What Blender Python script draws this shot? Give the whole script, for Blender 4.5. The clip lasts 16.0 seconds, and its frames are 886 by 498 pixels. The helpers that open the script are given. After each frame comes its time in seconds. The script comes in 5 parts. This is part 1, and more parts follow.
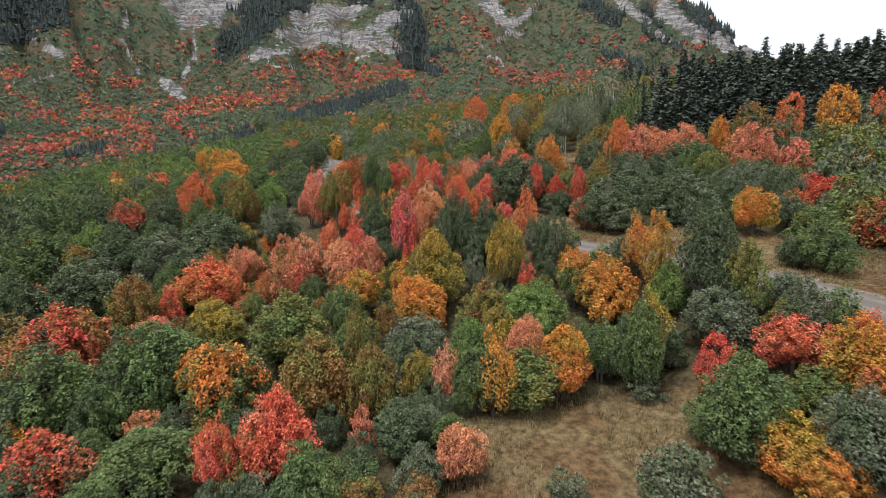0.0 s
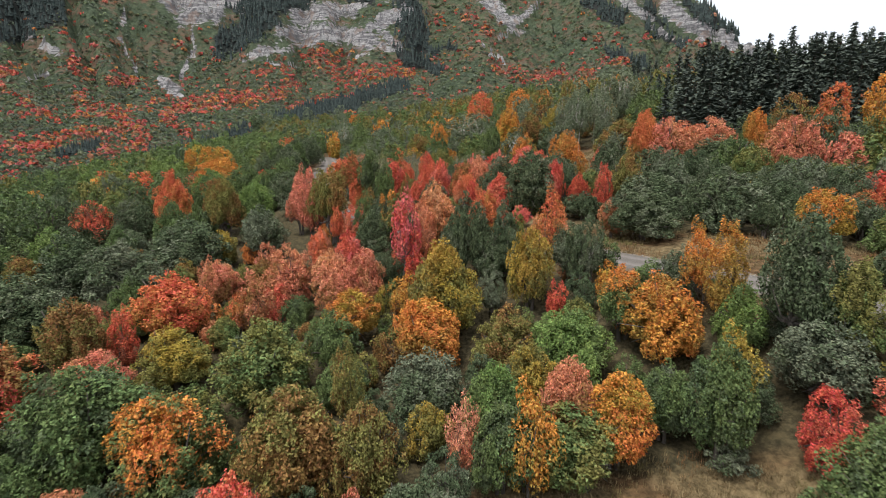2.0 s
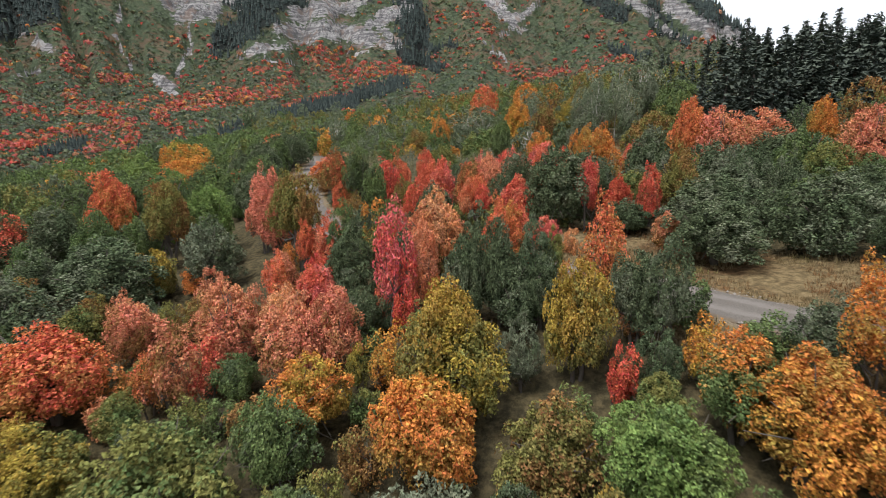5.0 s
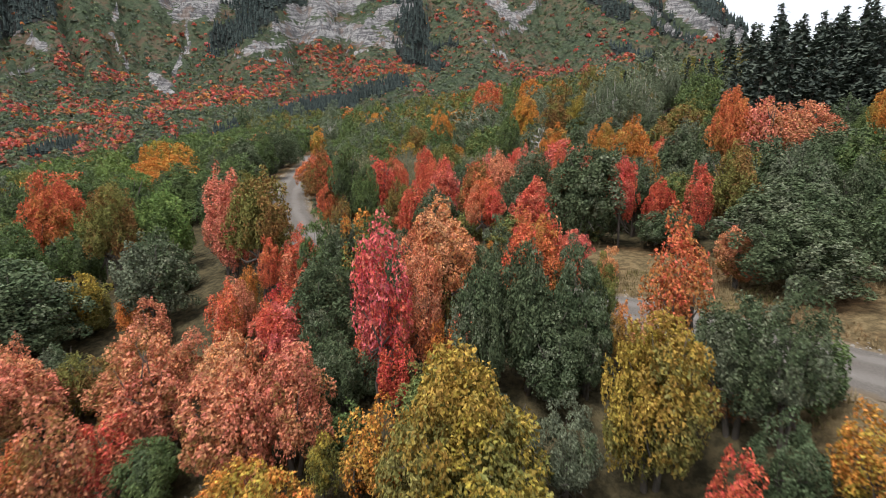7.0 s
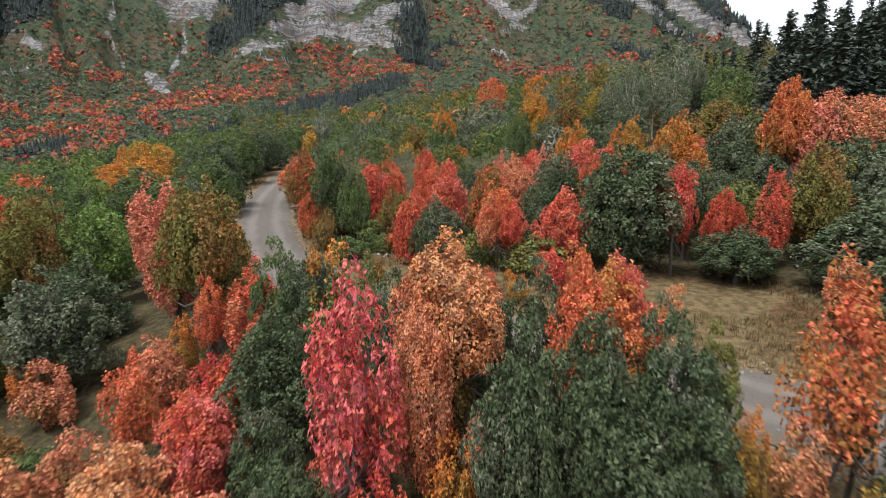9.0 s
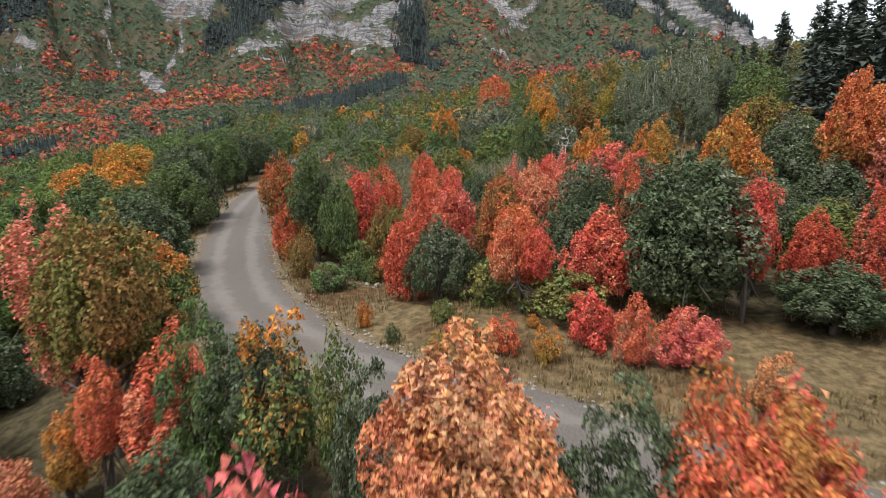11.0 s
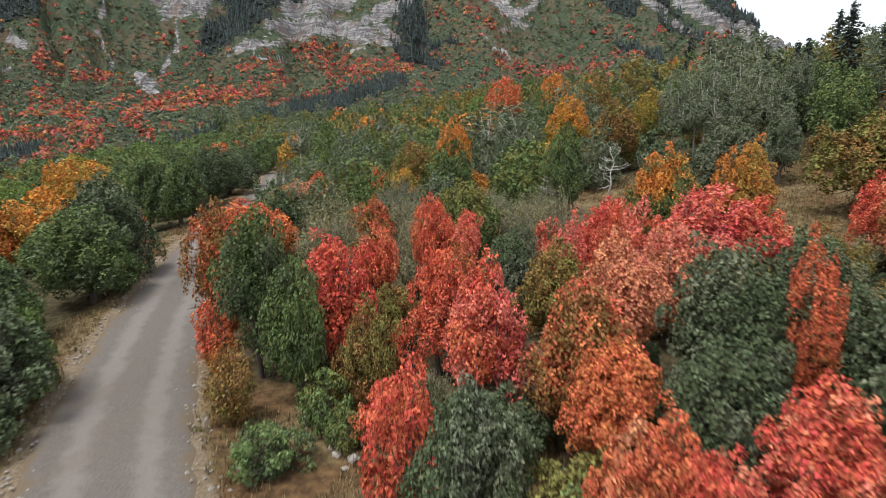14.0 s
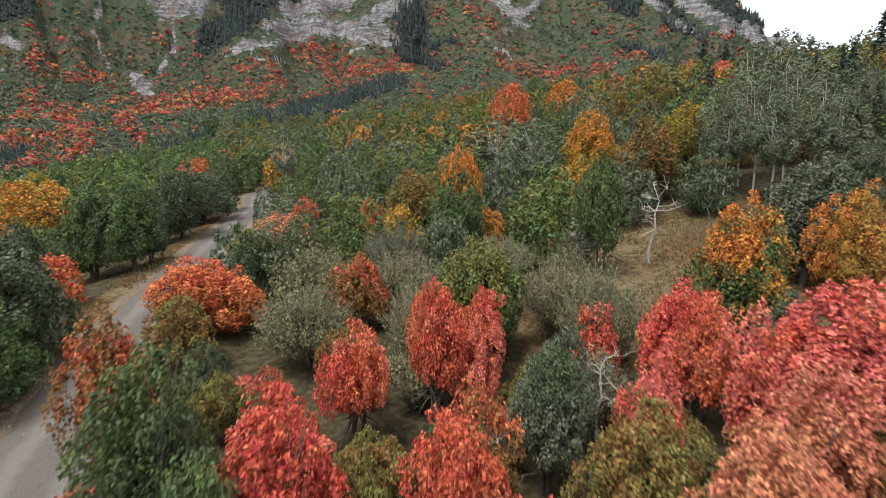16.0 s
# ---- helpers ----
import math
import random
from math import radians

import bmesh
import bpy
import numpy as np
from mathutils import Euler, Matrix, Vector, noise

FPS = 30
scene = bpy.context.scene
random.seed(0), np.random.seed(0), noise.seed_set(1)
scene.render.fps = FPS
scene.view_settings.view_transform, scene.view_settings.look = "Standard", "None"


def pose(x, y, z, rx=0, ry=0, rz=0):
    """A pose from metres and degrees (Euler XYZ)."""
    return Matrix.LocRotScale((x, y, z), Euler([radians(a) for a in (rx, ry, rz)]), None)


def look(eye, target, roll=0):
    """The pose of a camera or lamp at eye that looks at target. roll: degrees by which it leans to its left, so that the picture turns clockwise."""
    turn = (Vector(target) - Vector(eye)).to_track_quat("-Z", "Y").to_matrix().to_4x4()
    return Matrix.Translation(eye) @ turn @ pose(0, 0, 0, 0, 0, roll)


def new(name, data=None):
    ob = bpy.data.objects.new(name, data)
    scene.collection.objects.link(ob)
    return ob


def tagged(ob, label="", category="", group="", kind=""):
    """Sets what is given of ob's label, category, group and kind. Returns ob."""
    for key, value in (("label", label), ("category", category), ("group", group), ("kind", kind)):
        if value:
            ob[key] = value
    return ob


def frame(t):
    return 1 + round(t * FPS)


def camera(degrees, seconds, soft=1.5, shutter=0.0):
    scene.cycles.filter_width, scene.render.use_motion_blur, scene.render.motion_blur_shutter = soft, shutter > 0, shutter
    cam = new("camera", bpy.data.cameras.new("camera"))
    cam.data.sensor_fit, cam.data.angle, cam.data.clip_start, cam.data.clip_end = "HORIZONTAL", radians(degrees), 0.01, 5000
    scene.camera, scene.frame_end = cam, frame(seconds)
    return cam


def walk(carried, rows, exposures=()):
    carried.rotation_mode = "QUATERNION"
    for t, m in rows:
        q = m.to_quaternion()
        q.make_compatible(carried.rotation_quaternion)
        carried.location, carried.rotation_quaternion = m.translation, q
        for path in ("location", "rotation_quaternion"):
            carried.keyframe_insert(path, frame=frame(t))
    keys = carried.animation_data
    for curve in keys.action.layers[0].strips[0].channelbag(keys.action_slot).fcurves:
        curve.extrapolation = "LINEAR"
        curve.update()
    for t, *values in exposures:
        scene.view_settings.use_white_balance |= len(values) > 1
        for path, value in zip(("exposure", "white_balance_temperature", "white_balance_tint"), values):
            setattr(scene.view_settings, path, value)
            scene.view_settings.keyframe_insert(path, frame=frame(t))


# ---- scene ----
cam = camera(76.9, 16.0, soft=0.4, shutter=0.55)
METRES, EYE, TILT, LEAN, TURN = 72.0, 10.0, -11.0, 0.0, 0.0
ROWS = [
    (0.0, 0.0, 0.0, 0.0, 0.0, 0.0, -0.0),
    (0.5, -0.003, 0.0287, 0.0038, 0.03, -0.0, -0.01),
    (1.0, -0.0057, 0.0572, 0.0077, 0.05, -0.03, -0.01),
    (1.5, -0.0083, 0.0862, 0.0115, 0.05, -0.05, 0.0),
    (2.0, -0.0104, 0.115, 0.0153, 0.05, -0.08, 0.01),
    (2.5, -0.0119, 0.1442, 0.0196, 0.05, -0.1, 0.02),
    (3.0, -0.013, 0.1735, 0.0242, 0.05, -0.12, 0.02),
    (3.5, -0.0133, 0.2037, 0.0285, 0.06, -0.13, 0.02),
    (4.0, -0.0133, 0.2344, 0.033, 0.07, -0.13, -0.0),
    (6.5, -0.0157, 0.3879, 0.056, 0.09, -0.14, -0.05),
    (7.0, -0.017, 0.4179, 0.0612, 0.08, -0.14, -0.05),
    (7.5, -0.0182, 0.4475, 0.0668, 0.09, -0.14, -0.04),
    (8.0, -0.0193, 0.4772, 0.0724, 0.1, -0.13, -0.04),
    (8.5, -0.0203, 0.5066, 0.0781, 0.08, -0.13, -0.03),
    (9.0, -0.0214, 0.5356, 0.0845, 0.07, -0.14, -0.01),
    (11.5, -0.0256, 0.6675, 0.1157, -0.02, -0.15, 0.04),
    (12.0, -0.0273, 0.7015, 0.1259, -0.0, -0.15, 0.05),
    (12.5, -0.0295, 0.7349, 0.1367, 0.01, -0.16, 0.06),
    (13.0, -0.0319, 0.7679, 0.1485, 0.01, -0.17, 0.09),
    (13.5, -0.0342, 0.8011, 0.1611, 0.01, -0.18, 0.11),
    (14.0, -0.0364, 0.8346, 0.174, 0.01, -0.19, 0.12),
    (14.5, -0.0382, 0.868, 0.1881, 0.01, -0.19, 0.11),
    (15.0, -0.0396, 0.9001, 0.2027, 0.03, -0.2, 0.12),
    (15.5, -0.0404, 0.933, 0.2179, 0.04, -0.21, 0.14),
    (16.0, -0.0412, 0.9657, 0.2331, 0.03, -0.22, 0.15),
]
walk(cam, [(t, pose(0, 0, EYE, TILT, LEAN, TURN) @ pose(METRES * x, METRES * y, METRES * z, 90 + pitch, roll, yaw)) for t, x, y, z, yaw, pitch, roll in ROWS])

# ---------------------------------------------------------------- world and sun
world = bpy.data.worlds.new("overcast_sky")
scene.world = world
world.use_nodes = True
wn = world.node_tree
sky = wn.nodes.new("ShaderNodeTexSky")
sky.sky_type, sky.sun_disc = "NISHITA", False
sky.sun_elevation, sky.sun_rotation = radians(66), radians(228)
sky_mix = wn.nodes.new("ShaderNodeMix")
sky_mix.data_type = "RGBA"
sky_mix.inputs["Factor"].default_value = 0.93
sky_mix.inputs["B"].default_value = (9.6, 10.0, 10.7, 1)
wn.links.new(sky.outputs["Color"], sky_mix.inputs["A"])
wn.links.new(sky_mix.outputs["Result"], wn.nodes["Background"].inputs["Color"])
wn.nodes["Background"].inputs["Strength"].default_value = 0.110
sun = new("sun", bpy.data.lights.new("sun", "SUN"))
sun.data.energy, sun.data.angle, sun.data.color = 3.6, radians(22), (1.0, 0.97, 0.92)
sun.matrix_world = look((-42, -38, 130), (0, 0, 0))
scene.view_settings.exposure = 0.0


# ---------------------------------------------------------------- material helpers
class Nodes:
    """A material with short calls for its nodes."""

    def __init__(self, name, rough=0.8, spec=0.2):
        self.mat = bpy.data.materials.new(name)
        self.mat.use_nodes = True
        self.tree = self.mat.node_tree
        self.bsdf = self.tree.nodes["Principled BSDF"]
        self.bsdf.inputs["Roughness"].default_value = rough
        self.bsdf.inputs["Specular IOR Level"].default_value = spec

    def add(self, kind, **sockets):
        n = self.tree.nodes.new(kind)
        for k, v in sockets.items():
            self.put(n.inputs[k.replace("_", " ")], v)
        return n

    def put(self, socket, v):
        if isinstance(v, bpy.types.NodeSocket):
            self.tree.links.new(v, socket)
        elif isinstance(v, tuple) and len(v) == 3 and socket.type == "RGBA":
            socket.default_value = (*v, 1)
        else:
            socket.default_value = v

    def coords(self, which="Object"):
        return self.add("ShaderNodeTexCoord").outputs[which]

    def place(self):
        return self.add("ShaderNodeNewGeometry").outputs["Position"]

    def noise(self, vector, scale, detail=4.0, rough=0.55, stretch=None):
        if stretch:
            m = self.add("ShaderNodeMapping")
            m.inputs["Scale"].default_value = stretch
            self.put(m.inputs["Vector"], vector)
            vector = m.outputs["Vector"]
        n = self.add("ShaderNodeTexNoise", Scale=scale, Detail=detail, Roughness=rough)
        self.put(n.inputs["Vector"], vector)
        return n.outputs["Fac"]

    def ramp(self, fac, lo, hi):
        n = self.add("ShaderNodeMapRange")
        self.put(n.inputs["Value"], fac)
        n.inputs["From Min"].default_value, n.inputs["From Max"].default_value = lo, hi
        n.interpolation_type = "SMOOTHSTEP"
        return n.outputs["Result"]

    def mix(self, fac, a, b, how="MIX"):
        n = self.add("ShaderNodeMix")
        n.data_type, n.blend_type = "RGBA", how
        self.put(n.inputs["Factor"], fac)
        self.put(n.inputs["A"], a)
        self.put(n.inputs["B"], b)
        return n.outputs["Result"]

    def math(self, how, a, b=0.0):
        n = self.add("ShaderNodeMath")
        n.operation = how
        self.put(n.inputs[0], a)
        self.put(n.inputs[1], b)
        return n.outputs[0]

    def attr(self, name):
        n = self.add("ShaderNodeAttribute")
        n.attribute_name = name
        return n.outputs["Fac"]

    def bump(self, height, strength=0.5, distance=0.1):
        n = self.add("ShaderNodeBump", Strength=strength, Distance=distance)
        self.put(n.inputs["Height"], height)
        self.put(self.bsdf.inputs["Normal"], n.outputs["Normal"])

    def done(self, colour):
        self.put(self.bsdf.inputs["Base Color"], colour)
        return self.mat


def leaf_material(name, first, second, share, scale=0.55, spread=0.22, top=0.0):
    """Leaves of two tints that meet in patches; each leaf varies a little. top: how far the second tint favours the crown's top."""
    n = Nodes(name, rough=0.75, spec=0.05)
    geo = n.add("ShaderNodeNewGeometry")
    leaf = geo.outputs["Random Per Island"]
    info = n.add("ShaderNodeObjectInfo")
    shift = n.add("ShaderNodeVectorMath")
    shift.operation = "ADD"
    n.put(shift.inputs[0], geo.outputs["Position"])
    n.put(shift.inputs[1], info.outputs["Random"])
    patch = n.noise(shift.outputs[0], scale, 3.0, 0.6)
    patch = n.math("ADD", patch, n.math("MULTIPLY", n.math("SUBTRACT", leaf, 0.5), 0.16))
    patch = n.math("ADD", patch, n.math("MULTIPLY", n.math("SUBTRACT", info.outputs["Random"], 0.5), 0.12))
    if top:
        axes = n.add("ShaderNodeSeparateXYZ")
        n.put(axes.inputs["Vector"], n.coords("Generated"))
        patch = n.math("ADD", patch, n.math("MULTIPLY", n.math("SUBTRACT", axes.outputs["Z"], 0.55), top))
    edge = 0.5 + (0.5 - share) * 0.5
    colour = n.mix(n.ramp(patch, edge - 0.08, edge + 0.08), first, second)
    cells = n.add("ShaderNodeTexVoronoi", Scale=14.0, Randomness=1.0)
    n.put(cells.inputs["Vector"], geo.outputs["Position"])
    tone = n.add("ShaderNodeSeparateColor")
    n.put(tone.inputs["Color"], cells.outputs["Color"])
    value = n.math("ADD", 1.0 - spread, n.math("MULTIPLY", leaf, 2 * spread))
    value = n.math("MULTIPLY", value, n.math("ADD", 0.50, n.math("MULTIPLY", tone.outputs["Red"], 0.78)))
    drift = n.ramp(n.noise(shift.outputs[0], 3.2 * scale / 0.55, 2.0, 0.6), 0.34, 0.66)
    value = n.math("MULTIPLY", value, n.math("ADD", 0.70, n.math("MULTIPLY", drift, 0.58)))
    hsv = n.add("ShaderNodeHueSaturation")
    n.put(hsv.inputs["Color"], colour)
    n.put(hsv.inputs["Value"], value)
    wob = n.math("MULTIPLY", n.math("SUBTRACT", n.math("FRACT", n.math("MULTIPLY", leaf, 17.3)), 0.5), 0.030)
    tree = n.math("MULTIPLY", n.math("SUBTRACT", n.math("FRACT", n.math("MULTIPLY", info.outputs["Random"], 7.7)), 0.5), 0.020)
    n.put(hsv.inputs["Hue"], n.math("ADD", n.math("ADD", 0.5, wob), tree))
    n.done(hsv.outputs["Color"])
    glow = n.add("ShaderNodeBsdfTranslucent")
    n.put(glow.inputs["Color"], hsv.outputs["Color"])
    both = n.add("ShaderNodeMixShader")
    both.inputs[0].default_value = 0.14
    n.tree.links.new(n.bsdf.outputs[0], both.inputs[1])
    n.tree.links.new(glow.outputs[0], both.inputs[2])
    n.tree.links.new(both.outputs[0], n.tree.nodes["Material Output"].inputs["Surface"])
    return n.mat


OAK, MID, FRESH = (0.104, 0.136, 0.072), (0.142, 0.196, 0.074), (0.19, 0.275, 0.082)
GREY, OLIVE, YELLOW = (0.178, 0.198, 0.132), (0.215, 0.205, 0.066), (0.41, 0.285, 0.062)
RED, SALMON, PINK = (0.65, 0.148, 0.087), (0.67, 0.262, 0.155), (0.71, 0.192, 0.155)
ORANGE, RUSSET = (0.63, 0.245, 0.064), (0.29, 0.162, 0.062)
DEEP = (0.50, 0.095, 0.058)
LEAVES = {
    "oak": leaf_material("oak_leaves", OAK, GREY, 0.35),
    "green": leaf_material("green_leaves", MID, OAK, 0.4),
    "fresh": leaf_material("fresh_green_leaves", FRESH, MID, 0.4),
    "grey": leaf_material("grey_green_leaves", GREY, OAK, 0.4),
    "olive": leaf_material("olive_leaves", OLIVE, MID, 0.5, top=-0.15),
    "yellow": leaf_material("yellow_leaves", YELLOW, OLIVE, 0.5, top=-0.22),
    "gold": leaf_material("gold_leaves", YELLOW, ORANGE, 0.5, top=0.15),
    "red": leaf_material("red_leaves", RED, SALMON, 0.3),
    "crimson": leaf_material("crimson_leaves", RED, DEEP, 0.4),
    "pink": leaf_material("pink_red_leaves", PINK, RED, 0.4),
    "salmon": leaf_material("salmon_leaves", SALMON, RUSSET, 0.3, top=-0.15),
    "orange": leaf_material("orange_leaves", ORANGE, (0.40, 0.25, 0.068), 0.42, top=-0.20),
    "flame": leaf_material("red_orange_leaves", (0.50, 0.22, 0.075), (0.66, 0.185, 0.088), 0.6, top=0.22),
    "peach": leaf_material("peach_leaves", (0.68, 0.335, 0.19), (0.66, 0.265, 0.125), 0.55),
    "russet": leaf_material("russet_leaves", RUSSET, OLIVE, 0.5),
    "rust_red": leaf_material("rusty_red_leaves", RUSSET, RED, 0.4, top=0.15),
    "turning": leaf_material("half_turned_leaves", MID, ORANGE, 0.5, top=0.30),
    "half_gold": leaf_material("half_golden_leaves", OAK, YELLOW, 0.45, top=0.30),
    "half_red": leaf_material("half_red_leaves", OAK, RED, 0.45, top=0.25),
    "wispy": leaf_material("thin_olive_leaves", (0.27, 0.25, 0.135), (0.20, 0.21, 0.115), 0.5),
    "aspen": leaf_material("aspen_leaves", (0.225, 0.255, 0.165), (0.170, 0.200, 0.125), 0.5),
}

# Muted leaf tints for the far brush; distance haze is put into the colour.
HAZY_BRUSH = {
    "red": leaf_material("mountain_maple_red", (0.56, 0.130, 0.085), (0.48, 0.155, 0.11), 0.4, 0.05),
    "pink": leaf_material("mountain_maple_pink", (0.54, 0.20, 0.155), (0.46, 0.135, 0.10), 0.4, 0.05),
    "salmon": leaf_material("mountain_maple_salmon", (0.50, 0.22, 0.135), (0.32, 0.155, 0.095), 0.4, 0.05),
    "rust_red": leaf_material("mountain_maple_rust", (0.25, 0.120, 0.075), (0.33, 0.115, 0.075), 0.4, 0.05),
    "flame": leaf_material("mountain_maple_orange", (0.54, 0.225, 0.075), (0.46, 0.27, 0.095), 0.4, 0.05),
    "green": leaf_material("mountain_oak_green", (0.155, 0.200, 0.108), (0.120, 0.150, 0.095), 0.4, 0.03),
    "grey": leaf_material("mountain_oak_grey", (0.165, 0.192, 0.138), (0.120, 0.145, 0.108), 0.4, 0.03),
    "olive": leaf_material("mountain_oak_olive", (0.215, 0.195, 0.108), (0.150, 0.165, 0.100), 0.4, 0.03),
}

n = Nodes("tree_bark", 0.9, 0.1)
bark_mat = n.done(n.mix(n.noise(n.coords(), 6, 5, 0.6, (3, 3, 0.5)), (0.05, 0.042, 0.035), (0.17, 0.15, 0.13)))
n = Nodes("willow_twigs", 0.85, 0.1)
twig_mat = n.done(n.mix(n.noise(n.coords(), 3, 3), (0.13, 0.11, 0.08), (0.28, 0.25, 0.19)))
n = Nodes("pale_bark", 0.75, 0.2)
pale = n.noise(n.coords(), 5, 4, 0.65, (0.5, 0.5, 3))
pale_mat = n.done(n.mix(n.ramp(pale, 0.56, 0.66), (0.48, 0.46, 0.42), (0.09, 0.08, 0.07)))
n = Nodes("fir_needles", 0.7, 0.15)
rnd = n.add("ShaderNodeNewGeometry").outputs["Random Per Island"]
fir_mat = n.done(n.mix(rnd, (0.038, 0.050, 0.043), (0.112, 0.135, 0.104)))

# Needle tints lifted and cooled, so the haze of distance is in the colour.
n = Nodes("far_fir_needles", 0.8, 0.05)
rnd = n.add("ShaderNodeNewGeometry").outputs["Random Per Island"]
far_fir_mat = n.done(n.mix(rnd, (0.030, 0.042, 0.040), (0.078, 0.096, 0.090)))

# ---------------------------------------------------------------- the lie of the land
ROAD = np.array([(92, -80, -7.0), (62, -26, -3.6), (44, 4, -1.5), (33, 20, -0.4), (26, 32, 0.2), (22.6, 39.6, 0.3), (19, 43.6, 0.3), (14.4, 49.3, 0.3), (8.4, 56.0, 0.3),
                 (0.6, 62.0, 0.3), (-6.6, 67.2, 0.3), (-11.2, 73.3, 0.3), (-14.3, 79.2, 0.3), (-17.0, 86, 0.6), (-19.8, 95, 1.0),
                 (-22.6, 106, 1.6), (-25.2, 122, 2.4), (-27.6, 140, 3.3), (-31, 157, 4.1), (-45, 200, 6.0), (-75, 260, 8.0)], float)


def spline(points, step=0.7):
    """A smooth line through the points (Catmull-Rom), every step metres or so."""
    p = np.vstack((2 * points[0] - points[1], points, 2 * points[-1] - points[-2]))
    out = []
    for i in range(1, len(p) - 2):
        k = max(2, int(np.linalg.norm(p[i + 1] - p[i]) / step))
        s = np.arange(k)[:, None] / k
        out.append(0.5 * (2 * p[i] + (p[i + 1] - p[i - 1]) * s + (2 * p[i - 1] - 5 * p[i] + 4 * p[i + 1] - p[i + 2]) * s ** 2
                          + (3 * p[i] - p[i - 1] - 3 * p[i + 1] + p[i + 2]) * s ** 3))
    return np.vstack(out + [points[-1:]])


LINE = spline(ROAD)
LINE_DIR = np.gradient(LINE[:, :2], axis=0)
LINE_DIR /= np.linalg.norm(LINE_DIR, axis=1)[:, None]
WIDE = 2.6


def hash_noise(x, y, seed=0):
    """Smooth noise in -1..1 over the plane."""
    xi, yi = np.floor(x).astype(np.int64), np.floor(y).astype(np.int64)
    fx, fy = x - xi, y - yi
    fx, fy = fx * fx * (3 - 2 * fx), fy * fy * (3 - 2 * fy)

    def corner(i, j):
        h = (i * 374761393 + j * 668265263 + seed * 974634777) & 0x7FFFFFFF
        h = ((h ^ (h >> 13)) * 1274126177) & 0x7FFFFFFF
        return ((h ^ (h >> 16)) & 0xFFFF) / 32767.5 - 1
    a = corner(xi, yi) * (1 - fx) + corner(xi + 1, yi) * fx
    b = corner(xi, yi + 1) * (1 - fx) + corner(xi + 1, yi + 1) * fx
    return a * (1 - fy) + b * fy


def fractal(x, y, octaves=4, seed=0):
    return sum(hash_noise(x * 2 ** k, y * 2 ** k, seed + k) * 0.5 ** k for k in range(octaves))


def road_offset(x, y):
    """Signed metres from the road's middle (uphill positive) and the road's height there."""
    x, y = np.atleast_1d(x).astype(float), np.atleast_1d(y).astype(float)
    side, height = np.empty(len(x)), np.empty(len(x))
    for i in range(0, len(x), 4000):
        dx, dy = x[i:i + 4000, None] - LINE[None, :, 0], y[i:i + 4000, None] - LINE[None, :, 1]
        k = np.argmin(dx * dx + dy * dy, axis=1)
        rows = np.arange(len(k))
        dx, dy = dx[rows, k], dy[rows, k]
        sign = np.sign(LINE_DIR[k, 0] * dy - LINE_DIR[k, 1] * dx)
        side[i:i + 4000] = -sign * np.hypot(dx, dy)
        height[i:i + 4000] = LINE[k, 2]
    return side, height


def ground_height(x, y):
    x, y = np.atleast_1d(x).astype(float), np.atleast_1d(y).astype(float)
    s, z = road_offset(x, y)
    up, down = np.maximum(s - 4, 0), np.maximum(-s - 3.6, 0)
    h = z + 0.07 * np.minimum(up, 32) + 0.23 * np.clip(up - 32, 0, 70) + 0.12 * np.maximum(up - 102, 0) - np.interp(y, (36, 46, 52, 62, 80), (6.6, 5.6, 4.6, 4.2, 3.2)) * (1 - np.exp(-down / np.interp(y, (36, 48, 55), (5.5, 9.0, 13.0)))) - 0.03 * down - 0.19 * np.maximum(down - 28, 0) * np.clip((y - 40) / 60, 0, 1)
    off_road = np.clip((np.abs(s) - 3.0) / 5, 0, 1)
    h = h + off_road * (0.55 * fractal(x / 14, y / 14, 3, 5) + 0.10 * fractal(x / 2.1, y / 2.1, 2, 9))
    h = h - 0.05 * np.exp(-((np.abs(s) - 3.2) / 0.5) ** 2) * (np.abs(s) < 6)
    far = np.clip((np.hypot(x, y) - 330) / 250, 0, 1)
    return h * (1 - far) + (-25) * far


# ---------------------------------------------------------------- mesh helpers
def mesh_of(name, verts, faces, material, smooth=False):
    me = bpy.data.meshes.new(name)
    if isinstance(verts, np.ndarray) and isinstance(faces, np.ndarray):
        sides = faces.shape[1]
        me.vertices.add(len(verts))
        me.vertices.foreach_set("co", np.ascontiguousarray(verts, np.float32).ravel())
        me.loops.add(faces.size)
        me.loops.foreach_set("vertex_index", np.ascontiguousarray(faces, np.int32).ravel())
        me.polygons.add(len(faces))
        me.polygons.foreach_set("loop_start", np.arange(0, faces.size, sides, dtype=np.int32))
    else:
        me.from_pydata([tuple(v) for v in verts], [], faces if isinstance(faces, list) else faces.tolist())
    if material:
        me.materials.append(material)
    me.polygons.foreach_set("use_smooth", np.full(len(me.polygons), smooth, bool))
    me.update(calc_edges=True)
    return me


def grid_faces(nu, nv):
    i = np.arange(nu * nv).reshape(nv, nu)
    return np.stack((i[:-1, :-1], i[:-1, 1:], i[1:, 1:], i[1:, :-1]), -1).reshape(-1, 4)


def point_attribute(me, name, values):
    a = me.attributes.new(name, "FLOAT", "POINT")
    a.data.foreach_set("value", np.asarray(values, np.float32))


